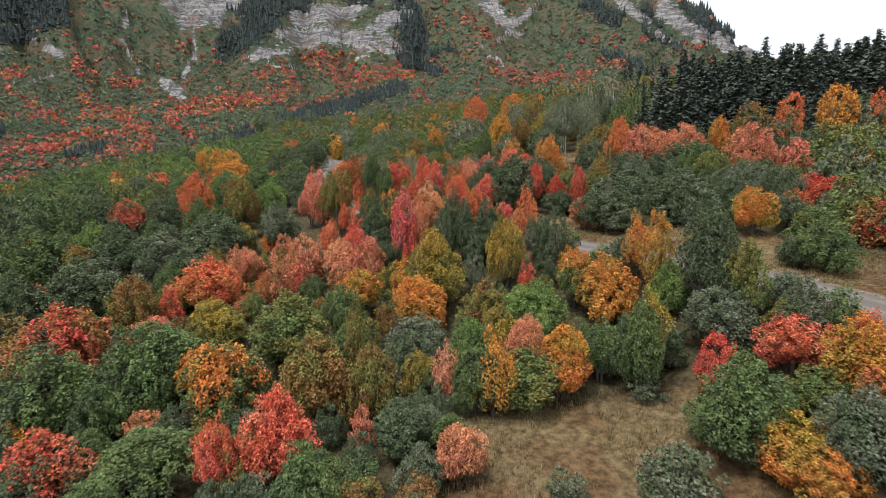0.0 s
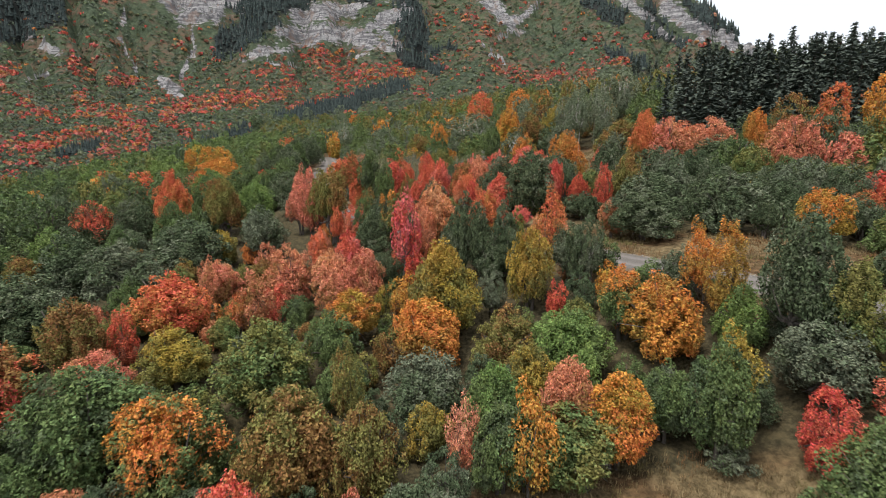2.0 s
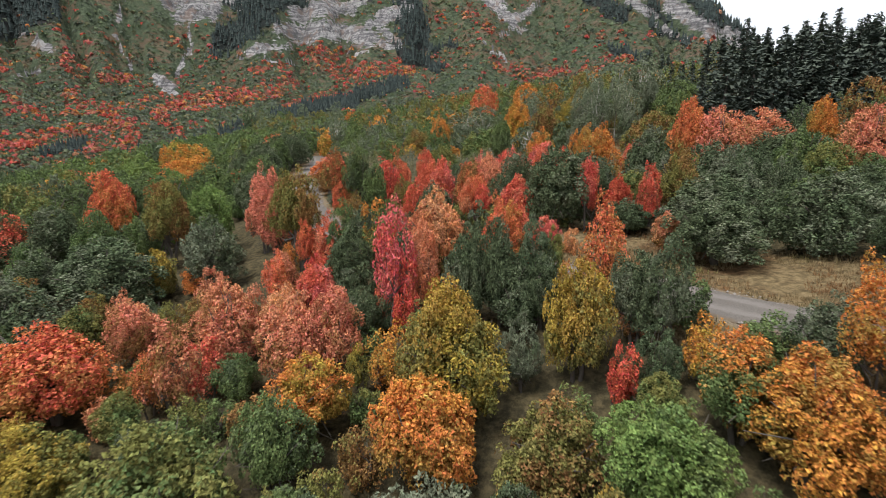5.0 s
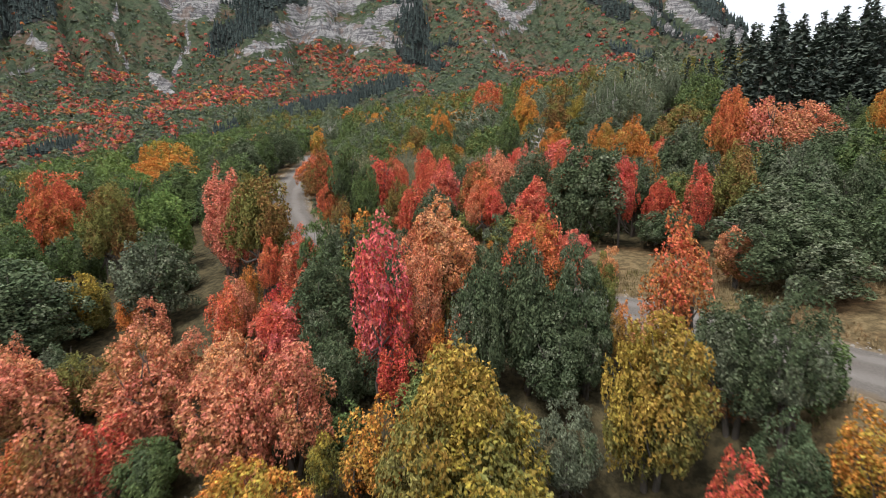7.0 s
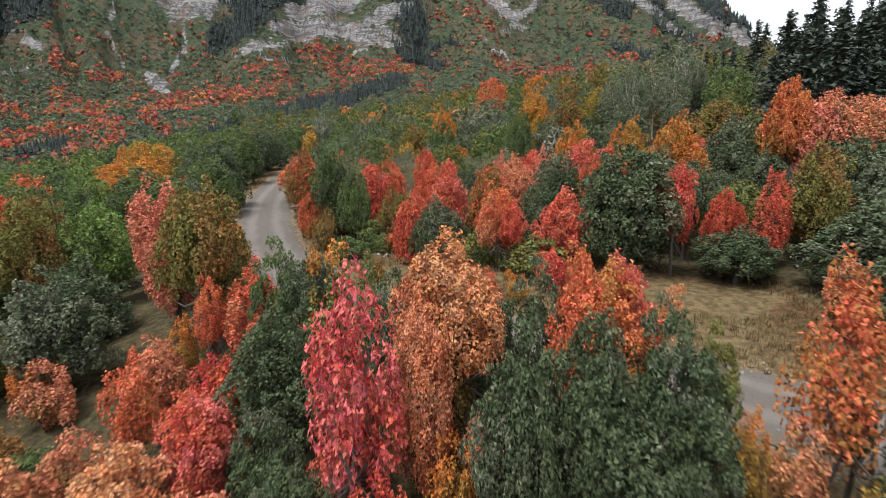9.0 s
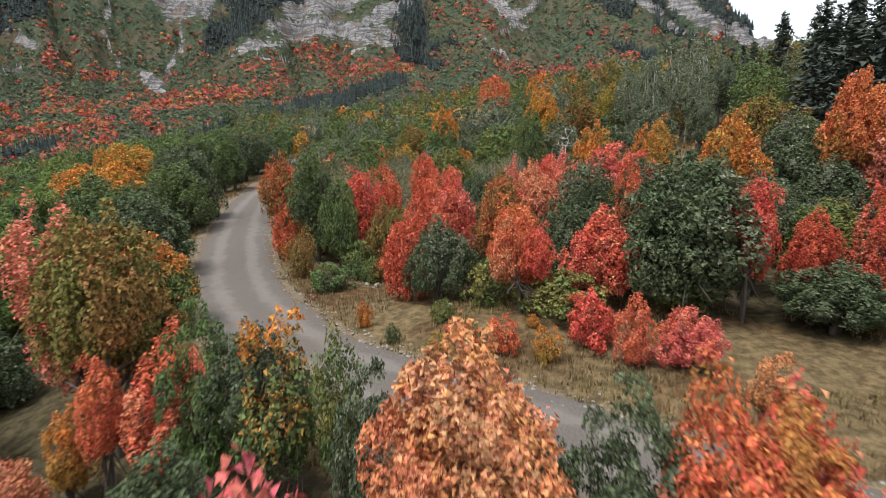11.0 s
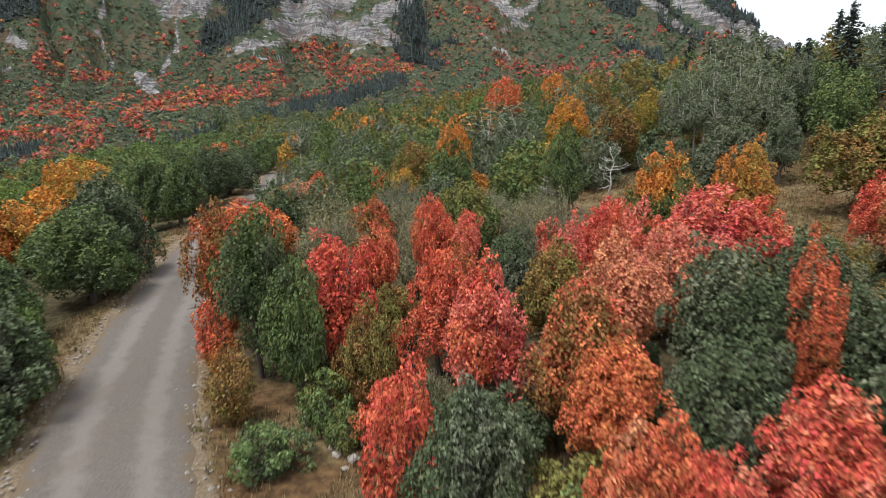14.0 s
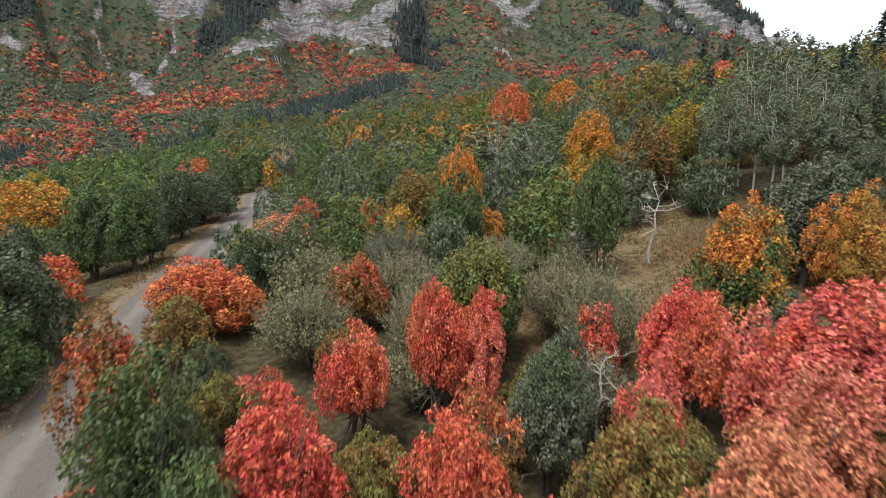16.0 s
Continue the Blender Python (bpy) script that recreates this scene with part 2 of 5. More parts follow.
def tube(path, radii, sides=6):
    """Vertices and faces of a tapering tube along a path."""
    path = np.asarray(path, float)
    verts, faces = [], []
    for i, (p, r) in enumerate(zip(path, radii)):
        d = path[min(i + 1, len(path) - 1)] - path[max(i - 1, 0)]
        d /= np.linalg.norm(d) + 1e-9
        a = np.cross(d, (0.31, 0.95, 0.05))
        a /= np.linalg.norm(a)
        b = np.cross(d, a)
        for k in range(sides):
            w = 2 * math.pi * k / sides
            verts.append(p + r * (math.cos(w) * a + math.sin(w) * b))
    for i in range(len(path) - 1):
        for k in range(sides):
            k2 = (k + 1) % sides
            faces.append((i * sides + k, i * sides + k2, (i + 1) * sides + k2, (i + 1) * sides + k))
    faces.append(tuple(range((len(path) - 1) * sides, len(path) * sides)))
    return verts, faces


def joined(pieces):
    verts, faces, base = [], [], 0
    for v, f in pieces:
        verts.extend(v)
        faces.extend([tuple(k + base for k in q) for q in f])
        base += len(v)
    return verts, faces


def leaf_cards(rng, centres, normals, size, loose=0.62):
    """A pointed leaf spray at each centre: three corners each."""
    m = len(centres)
    droop = normals + rng.normal(0, loose, (m, 3))
    droop /= np.linalg.norm(droop, axis=1)[:, None]
    along = np.cross(droop, rng.normal(0, 1, (m, 3)))
    along /= np.linalg.norm(along, axis=1)[:, None] + 1e-9
    across = np.cross(droop, along)
    s = size * rng.uniform(0.65, 1.35, (m, 1))
    v = np.stack((centres - along * s * 0.42 - across * s * 0.46, centres - along * s * 0.42 + across * s * 0.46 - droop * s * 0.12,
                  centres + along * s * 0.78 - droop * s * 0.06), 1)
    f = np.arange(3 * m).reshape(m, 3)
    return v.reshape(-1, 3), f


def crown_mesh(name, seed, width, height, leaves, size, clumps=70, lobes=6, flat=0.0, thin=0.0, spire=0.0):
    """A crown of many leafy clumps at the branch ends, under an uneven outline of a few large lobes; centre at the origin.
    flat: squashes the clumps; thin: opens the crown; spire: draws the clumps out upwards."""
    rng = np.random.default_rng(seed)
    turn = np.arange(lobes) * 2.39996 + rng.normal(0, 0.5, lobes)
    rise = np.clip(np.linspace(0.95, -0.25, lobes) + rng.normal(0, 0.14, lobes), -0.4, 0.97)
    main = np.stack((np.sqrt(1 - rise ** 2) * np.cos(turn), np.sqrt(1 - rise ** 2) * np.sin(turn), rise), -1)
    bulge = rng.uniform(0.20, 0.50, lobes)
    k = np.arange(clumps)
    up = np.clip(1 - 1.72 * (k + 0.5) / clumps + rng.normal(0, 0.07, clumps), -0.80, 0.995)
    turn = k * 2.39996 + rng.normal(0, 0.30, clumps)
    flatr = np.sqrt(1 - up ** 2)
    d = np.stack((flatr * np.cos(turn), flatr * np.sin(turn), up), -1)
    reach = 0.60 + np.max(bulge[None] * np.clip((d @ main.T - 0.66) / 0.28, 0, 1), axis=1)
    reach *= rng.uniform(0.82, 1.05, clumps)
    reach *= np.where(up < -0.2, 1 + 0.60 * (up + 0.2), 1.0)
    c = d * reach[:, None]
    r = rng.uniform(0.11, 0.215, clumps) * (90 / clumps) ** 0.4
    share = r ** 2 / np.sum(r ** 2)
    m = int(leaves * 2.0)
    i = rng.choice(clumps, m, p=share)
    q = rng.normal(0, 1, (m, 3))
    q /= np.linalg.norm(q, axis=1)[:, None]
    facing = np.sum(q * d[i], axis=1) * 0.7 + q[:, 2] * 0.6
    depth = 1 - np.abs(rng.normal(0, 0.20 + thin, m)) + 0.32 * rng.random(m) ** 5
    squash = np.array((1, 1, 0.86 - flat + spire))
    p = c[i] + q * (r[i] * depth)[:, None] * squash
    p[:, 2] += spire * 0.35 * r[i] * rng.random(m) ** 2
    core = rng.random(m) < 0.14 - 0.8 * thin
    p[core] = q[core] * rng.uniform(0.38, 0.56, (core.sum(), 1)) * np.array((1, 1, 0.9))
    keep = core | (facing > rng.normal(-0.30, 0.22, m))
    p, q, i = p[keep][:leaves], q[keep][:leaves], i[keep][:leaves]
    wide, low, high = np.percentile(np.hypot(p[:, 0], p[:, 1]), 96), *np.percentile(p[:, 2], (1.0, 99.0))
    squeeze, centre = np.array((1 / wide, 1 / wide, 2 / (high - low))), np.array((0, 0, (high + low) / 2))
    p, c = (p - centre) * squeeze, (c - centre) * squeeze
    nrm = q * 0.7 + d[i] * 0.25 + np.array((0, 0, 0.35))
    nrm /= np.linalg.norm(nrm, axis=1)[:, None]
    half = np.array((width / 2, width / 2, height / 2))
    v, f = leaf_cards(rng, p * half, nrm, size)
    return mesh_of(name, v, f, LEAVES["oak"]), (c * half)[rng.permutation(clumps)[:22]]


def trunk_mesh(name, seed, lobe_centres, crown_z, radius, material, stems=1):
    """A tapered trunk, or several stems, with a limb to each lobe."""
    rng = np.random.default_rng(seed)
    pieces = []
    tops = []
    for s in range(stems):
        w = rng.uniform(0, 6.28)
        lean = (0.25 + 0.1 * stems) * (stems > 1)
        fork = np.array((math.cos(w) * lean, math.sin(w) * lean, crown_z * 0.75))
        mid = fork * 0.5 + rng.normal(0, 0.08, 3)
        root = np.array((math.cos(w) * 0.12, math.sin(w) * 0.12, -0.5)) * (1 if stems > 1 else np.array((0, 0, 1)))
        pieces.append(tube([root, mid, fork, fork + np.array((0, 0, crown_z * 0.35))], [radius * 1.25, radius, radius * 0.75, radius * 0.3]))
        tops.append(fork)
    for i, c in enumerate(lobe_centres):
        a = tops[i % stems]
        b = np.array(c) + np.array((0, 0, crown_z))
        m = (a + b) / 2 + rng.normal(0, 0.12, 3) + np.array((0, 0, -0.15))
        pieces.append(tube([a, m, b], [radius * 0.5, radius * 0.3, radius * 0.08], 5))
    v, f = joined(pieces)
    return mesh_of(name, v, f, material, True)


# model trees: crown and trunk meshes, by form and size
FORMS = {}


def make_form(form, size, variant, width, height, leaves, leaf, clear, radius, material, **more):
    stems = more.pop("stems", 1)
    seed = sum(ord(ch) for ch in form) * 31 + variant * 7 + int(width * 10)
    crown, lobes = crown_mesh(form + "_crown", seed, width, height, leaves, leaf, **more)
    trunk = trunk_mesh(form + "_trunk", seed + 1, lobes, clear + height / 2, radius, material, stems)
    FORMS.setdefault(form, []).append((width, height, clear, crown, trunk))


def willow_form(seed, width, height, stems, leaf):
    """A fan of fine upright stems with small leaves along them."""
    rng = np.random.default_rng(seed)
    pieces, pts, nrm = [], [], []
    for k in range(stems):
        w, lean = rng.uniform(0, 2 * math.pi), rng.uniform(0.02, 1.0) ** 0.6
        long = height * rng.uniform(0.62, 1.0) * (1.05 - 0.38 * lean)
        out = np.array((math.cos(w), math.sin(w), 0)) * lean * width * 0.5
        root = out * 0.15 + np.array((0, 0, -0.2))
        mid = out * 0.55 + np.array((0, 0, long * 0.5)) + rng.normal(0, 0.05, 3)
        tip = out + np.array((0, 0, long)) + rng.normal(0, 0.06, 3)
        pieces.append(tube([root, mid, tip], [0.024, 0.015, 0.005], 3))
        for j in range(3):
            q = rng.uniform(0.35, 0.8)
            fork = root * (1 - q) ** 2 + 2 * mid * q * (1 - q) + tip * q * q
            end = fork + (tip - mid) * rng.uniform(0.3, 0.6) + rng.normal(0, 0.16, 3)
            pieces.append(tube([fork, end], [0.010, 0.004], 3))
            for h in rng.uniform(0.2, 1.0, 16):
                pts.append(fork + (end - fork) * h + rng.normal(0, 0.07, 3))
        for q in rng.uniform(0.25, 1.0, 38):
            pts.append((root * (1 - q) ** 2 + 2 * mid * q * (1 - q) + tip * q * q) + rng.normal(0, 0.10, 3))
    pts = np.array(pts)
    nrm = rng.normal(0, 1, (len(pts), 3)) + np.array((0, 0, 0.5))
    nrm /= np.linalg.norm(nrm, axis=1)[:, None]
    v, f = leaf_cards(rng, pts - np.array((0, 0, height / 2)), nrm, leaf)
    tv, tf = joined(pieces)
    FORMS.setdefault("wispy", []).append((width, height, 0.0, mesh_of("wispy_crown", v, f, LEAVES["oak"]), mesh_of("wispy_stems", tv, tf, twig_mat, True)))


for v in range(3):
    make_form("maple", "large", v, 5.0, 5.2, 20000, 0.104, 0.2, 0.14, bark_mat, clumps=125, lobes=8, spire=0.06, stems=3)
    make_form("maple", "medium", v, 3.2, 3.6, 11000, 0.088, 0.15, 0.10, bark_mat, clumps=84, lobes=7, spire=0.22, stems=2)
    make_form("maple", "small", v, 1.7, 2.1, 3600, 0.074, 0.1, 0.05, bark_mat, clumps=40, lobes=5, spire=0.34, stems=2)
    make_form("lobe", "medium", v, 3.0, 3.2, 4600, 0.112, 0.15, 0.08, bark_mat, clumps=54, lobes=6, spire=0.05)
    make_form("oak", "large", v, 6.2, 4.6, 22000, 0.108, 0.10, 0.18, bark_mat, clumps=150, lobes=10, flat=0.14, stems=2)
    make_form("oak", "medium", v, 3.8, 3.2, 11500, 0.090, 0.10, 0.12, bark_mat, clumps=95, lobes=8, flat=0.10, stems=2)
    make_form("tall", "medium", v, 2.6, 5.0, 11000, 0.088, 0.2, 0.09, bark_mat, clumps=110, lobes=9, spire=0.20, stems=2)
    make_form("aspen", "medium", v, 3.0, 4.6, 5600, 0.105, 2.9, 0.065, pale_mat, clumps=80, lobes=8, thin=0.10)
    make_form("shrub", "medium", v, 2.2, 1.5, 3600, 0.080, 0.02, 0.04, bark_mat, clumps=50, lobes=6, flat=0.05, spire=0.05, stems=3)
    willow_form(60 + v, 2.6, 3.2, 64, 0.080)
    willow_form(70 + v, 5.2, 4.6, 150, 0.085)


def coarse(crown_me, share=0.22, grow=1.9):
    """The same crown with fewer, larger sprays, for trees that stay far off."""
    co = np.empty(len(crown_me.vertices) * 3, np.float32)
    crown_me.vertices.foreach_get("co", co)
    co = co.reshape(-1, 3, 3)
    co = co[np.random.default_rng(2).permutation(len(co))[:int(len(co) * share)]]
    mid = co.mean(1, keepdims=True)
    v = (mid + (co - mid) * grow).reshape(-1, 3)
    return mesh_of(crown_me.name, v, np.arange(len(v)).reshape(-1, 3), LEAVES["oak"])


COARSE, TIP = {}, {}
for models in FORMS.values():
    for m in models:
        COARSE[m[3]] = coarse(m[3])
        TIP[m[4]] = max(v.co.z for v in m[4].vertices)

KIND_NAME = {"maple": "maple_tree", "oak": "oak_tree", "tall": "maple_tree", "aspen": "aspen_tree", "shrub": "shrub", "wispy": "willow_bush"}
TINT_WORDS = {
    "oak": "dark green", "green": "green", "fresh": "fresh green", "grey": "grey-green", "olive": "olive-green", "yellow": "olive-yellow",
    "gold": "golden yellow and orange", "red": "bright red", "crimson": "deep red", "pink": "pinkish red", "salmon": "faded salmon-red",
    "orange": "orange", "flame": "red-orange", "peach": "pale peach-orange", "russet": "russet-brown", "rust_red": "rusty red",
    "turning": "half green, half orange", "half_gold": "green and gold", "half_red": "dark green and red", "wispy": "thin grey-olive", "aspen": "pale grey-green"}
FORM_WORDS = {"maple": "maple with a full rounded crown", "tall": "narrow upright maple in the wood",
              "oak": "scrub oak with a broad dense crown", "aspen": "aspen with a pale bare trunk and airy crown",
              "shrub": "low shrub on the dry grass", "wispy": "willow bush with many fine stems"}
tree_rng = np.random.default_rng(11)
planted = []


def plant(form, tint, x, y, width, height, lift=0.0):
    """One tree or shrub: crown of that width and height, standing on the ground at x, y."""
    lift, height = lift * 0.6, height + lift * 0.4
    models = sorted(FORMS[form], key=lambda m: abs(m[0] - width) + tree_rng.uniform(0, 0.05))
    w, h, clear, crown_me, trunk_me = models[0]
    z = float(ground_height(x, y)[0]) 
    sx, sz = width / w, height / h
    reach = 1 + lift / ((clear + h / 2) * sz)
    tip = TIP[trunk_me]
    reach = max(1.0, min(reach, (clear + 0.72 * h + lift / sz) / tip))
    thing = new(KIND_NAME[form])
    tagged(thing, TINT_WORDS[tint] + " " + FORM_WORDS[form], "shrub" if form in ("shrub", "wispy") else "tree", "woodland trees")
    thing.matrix_world = pose(x, y, z, 0, 0, tree_rng.uniform(0, 360))
    trunk = new("trunk", trunk_me)
    trunk.parent, trunk.scale = thing, (sx, sx, sz * reach)
    far = y > 140 or abs(x) > 45 or y < 12
    mid_z = (clear + h / 2) * sz + lift
    whole = [(COARSE[crown_me] if far else crown_me, (sx, sx, sz), (0, 0, mid_z))]
    if form in ("maple", "oak") and width >= 2.6 and not far:
        whole = []
        spin, limbs = tree_rng.uniform(0, 6.28), 4 if width < 4.6 else 5
        for k in range(limbs):
            lw, lh, _, lobe_me, _ = FORMS["lobe"][tree_rng.integers(3)]
            wide, tall = width * tree_rng.uniform(0.56, 0.76), height * tree_rng.uniform(0.56, 0.78)
            out = 0.0 if k == 0 else (width - wide) * 0.5 * tree_rng.uniform(0.95, 1.35)
            up = (height - tall) * (0.46 if k == 0 else tree_rng.uniform(-0.45, 0.38))
            turn = spin + k * 6.283 / (limbs - 1) + tree_rng.uniform(-0.4, 0.4)
            whole.append((lobe_me, (wide / lw, wide / lw, tall / lh), (out * math.cos(turn), out * math.sin(turn), mid_z + up)))
    for me, size, spot in whole:
        crown = new("crown", me)
        crown.parent, crown.scale, crown.location = thing, size, spot
        crown.rotation_euler = (0, 0, tree_rng.uniform(0, 6.28))
        crown.material_slots[0].link = "OBJECT"
        crown.material_slots[0].material = LEAVES[tint]
    planted.append((x, y, width / 2 * (0.5 if lift > 0.8 else 1.0)))
    return thing


# ---------------------------------------------------------------- ground
n = Nodes("dry_grass_ground", 0.95, 0.05)
where = n.place()
tuft = n.noise(where, 2.2, 6, 0.7)
patch = n.noise(where, 0.16, 4, 0.6)
straw = n.mix(n.ramp(tuft, 0.3, 0.72), (0.085, 0.064, 0.034), (0.265, 0.196, 0.106))
rusty = n.mix(n.ramp(tuft, 0.35, 0.7), (0.070, 0.044, 0.024), (0.195, 0.118, 0.060))
soil = n.mix(n.ramp(tuft, 0.35, 0.7), (0.045, 0.040, 0.024), (0.13, 0.105, 0.058))
tan = n.mix(n.ramp(patch, 0.42, 0.6), straw, rusty)
under = n.attr("shade_litter")
col = n.mix(n.ramp(under, 0.2, 0.7), tan, soil)
verge = n.attr("verge")
gravel = n.noise(where, 9, 5, 0.75)
col = n.mix(n.ramp(n.math("ADD", verge, n.math("MULTIPLY", n.math("SUBTRACT", patch, 0.5), 0.8)), 0.45, 0.7), col,
            n.mix(n.ramp(gravel, 0.3, 0.7), (0.12, 0.09, 0.06), (0.30, 0.24, 0.17)))
n.bump(n.math("ADD", n.math("MULTIPLY", tuft, 1.0), n.math("MULTIPLY", gravel, 0.3)), 0.8, 0.25)
ground_mat = n.done(col)


def spread_axis(lo, hi, dense_lo, dense_hi, step, far_steps):
    mid = np.arange(dense_lo, dense_hi + step / 2, step)
    a = dense_lo - (dense_lo - lo) * (np.linspace(1, 0, far_steps, endpoint=False) ** 2.5)
    b = dense_hi + (hi - dense_hi) * (np.linspace(0, 1, far_steps + 1)[1:] ** 2.5)
    return np.concatenate((a, mid, b))


gx = spread_axis(-4500, 4500, -50, 70, 0.8, 45)
gy = spread_axis(-4500, 4500, 2, 150, 0.8, 45)
GX, GY = np.meshgrid(gx, gy)
gz = ground_height(GX.ravel(), GY.ravel())
off, _ = road_offset(GX.ravel(), GY.ravel())
ground_me = mesh_of("ground", np.stack((GX.ravel(), GY.ravel(), gz - np.where(np.abs(off) < 2.6, 0.12, 0)), -1), grid_faces(len(gx), len(gy)), ground_mat, True)
point_attribute(ground_me, "verge", np.clip(1 - (np.abs(off) - 2.4) / 1.6, 0, 1) * (GY.ravel() < 165))
open_land = ((off > 0) & (off < 13) & (GY.ravel() < 84)) | ((off > -28) & (off < -9) & (GX.ravel() > 0) & (GX.ravel() < 18) & (GY.ravel() < 32)) | (
    (off > 22) & (off < 58) & (GY.ravel() > 97) & (GY.ravel() < 123)) | (np.abs(off) < 5)
litter = np.where(open_land, 0.0, 1.0).reshape(GX.shape)
for _ in range(4):
    litter[1:-1, 1:-1] = (litter[1:-1, 1:-1] + litter[:-2, 1:-1] + litter[2:, 1:-1] + litter[1:-1, :-2] + litter[1:-1, 2:]) / 5
point_attribute(ground_me, "shade_litter", litter.ravel())
ground = tagged(new("ground", ground_me), "uneven ground with dry tan grass and leaf litter", "ground", kind="structure")

# ---------------------------------------------------------------- gravel road
n = Nodes("gravel_road", 0.9, 0.15)
where = n.place()
across = n.attr("across")
stones = n.noise(where, 14, 6, 0.8)
blotch = n.noise(where, 0.5, 4, 0.6)
wheel = n.noise(where, 1.2, 3, 0.5)
track = n.math("ABSOLUTE", n.math("SUBTRACT", n.math("ABSOLUTE", n.math("ADD", across, n.math("MULTIPLY", n.math("SUBTRACT", wheel, 0.5), 0.35))), 0.42))
packed = n.ramp(track, 0.26, 0.04)
col = n.mix(n.ramp(stones, 0.25, 0.75), (0.085, 0.074, 0.065), (0.190, 0.170, 0.154))
col = n.mix(n.math("MULTIPLY", packed, 0.45), col, (0.245, 0.224, 0.206))
col = n.mix(n.math("MULTIPLY", n.ramp(blotch, 0.5, 0.68), 0.35), col, (0.15, 0.12, 0.095))
edge = n.ramp(n.math("ADD", n.math("ABSOLUTE", across), n.math("MULTIPLY", n.math("SUBTRACT", wheel, 0.5), 0.5)), 0.78, 1.0)
col = n.mix(edge, col, (0.15, 0.115, 0.08))
n.bump(n.math("ADD", stones, n.math("MULTIPLY", wheel, 0.6)), 0.5, 0.06)
road_mat = n.done(col)
cross = np.linspace(-1, 1, 17)
rv, ra = [], []
shown = LINE[:, 1] < 168
for p, d in zip(LINE[shown], LINE_DIR[shown]):
    for c in cross:
        w = 0.2 + c * (WIDE + 0.22 * float(hash_noise(np.array([p[1] * 0.5]), np.array([3.0 + 5 * (c > 0)]), 4)[0]))
        rut = -0.035 * math.exp(-((abs(c) - 0.42) / 0.14) ** 2)
        rv.append((p[0] - d[1] * w * -1, p[1] + d[0] * w * -1, p[2] + 0.05 * (1 - c * c) + rut - (0.10 if abs(c) > 0.99 else 0) + 0.015))
        ra.append(c)
road_me = mesh_of("road", np.array(rv), grid_faces(len(cross), int(shown.sum())), road_mat, True)
point_attribute(road_me, "across", ra)
road = tagged(new("road", road_me), "winding pale grey gravel road with wheel tracks", "road", kind="structure")

# ---------------------------------------------------------------- mountain
# Places on the mountain's face are set to fit the camera's view: by bearing (x / y) and rise ((z - 10) / y) from where
# the camera starts.
def strip(a, b, a0, b0, a1, b1, width):
    """1 inside a rounded strip from one place to another, fading over its rim."""
    dx, dy = a1 - a0, (b1 - b0)
    t = np.clip(((a - a0) * dx + (b - b0) * dy) / (dx * dx + dy * dy + 1e-9), 0, 1)
    d = np.hypot(a - a0 - t * dx, b - b0 - t * dy) / width
    return np.clip(1.25 - 0.95 * d, 0, 1)


ROCK_STRIPS, FIR_STRIPS, RED_STRIPS, GULLIES = [], [], [], []
ROCK_STRIPS.append((-0.456, 0.223, -0.341, 0.228, 0.0223))
ROCK_STRIPS.append((-0.434, 0.198, -0.371, 0.205, 0.0162))
ROCK_STRIPS.append((-0.417, 0.178, -0.424, 0.149, 0.0041))
ROCK_STRIPS.append((-0.424, 0.149, -0.450, 0.102, 0.0041))
ROCK_STRIPS.append((-0.480, 0.095, -0.456, 0.078, 0.0122))
ROCK_STRIPS.append((-0.525, 0.221, -0.534, 0.191, 0.0081))
ROCK_STRIPS.append((-0.546, 0.171, -0.529, 0.134, 0.0051))
ROCK_STRIPS.append((-0.529, 0.134, -0.519, 0.095, 0.0030))
ROCK_STRIPS.append((-0.718, 0.167, -0.674, 0.174, 0.0061))
ROCK_STRIPS.append((-0.675, 0.156, -0.649, 0.145, 0.0071))
ROCK_STRIPS.append((-0.710, 0.102, -0.674, 0.108, 0.0061))
ROCK_STRIPS.append((-0.247, 0.202, -0.185, 0.214, 0.0182))
ROCK_STRIPS.append((-0.272, 0.180, -0.215, 0.173, 0.0162))
ROCK_STRIPS.append((-0.215, 0.178, -0.129, 0.164, 0.0203))
ROCK_STRIPS.append((-0.185, 0.205, -0.137, 0.221, 0.0122))
ROCK_STRIPS.append((-0.130, 0.185, -0.065, 0.212, 0.0152))
ROCK_STRIPS.append((-0.100, 0.176, -0.077, 0.153, 0.0132))
ROCK_STRIPS.append((-0.119, 0.160, -0.091, 0.149, 0.0081))
ROCK_STRIPS.append((-0.333, 0.141, -0.230, 0.156, 0.0081))
ROCK_STRIPS.append((-0.345, 0.130, -0.292, 0.136, 0.0041))
ROCK_STRIPS.append((-0.295, 0.125, -0.256, 0.125, 0.0041))
ROCK_STRIPS.append((-0.168, 0.140, -0.120, 0.138, 0.0030))
ROCK_STRIPS.append((0.074, 0.225, 0.111, 0.196, 0.0162))
ROCK_STRIPS.append((0.160, 0.229, 0.111, 0.187, 0.0081))
ROCK_STRIPS.append((0.096, 0.164, 0.131, 0.176, 0.0071))
ROCK_STRIPS.append((0.062, 0.154, 0.081, 0.138, 0.0041))
ROCK_STRIPS.append((0.081, 0.138, 0.103, 0.125, 0.0030))
ROCK_STRIPS.append((0.297, 0.225, 0.350, 0.196, 0.0111))
ROCK_STRIPS.append((0.375, 0.216, 0.438, 0.176, 0.0203))
ROCK_STRIPS.append((0.447, 0.176, 0.533, 0.143, 0.0142))
ROCK_STRIPS.append((0.351, 0.178, 0.400, 0.164, 0.0061))
ROCK_STRIPS.append((-0.455, 0.285, -0.333, 0.276, 0.0456))
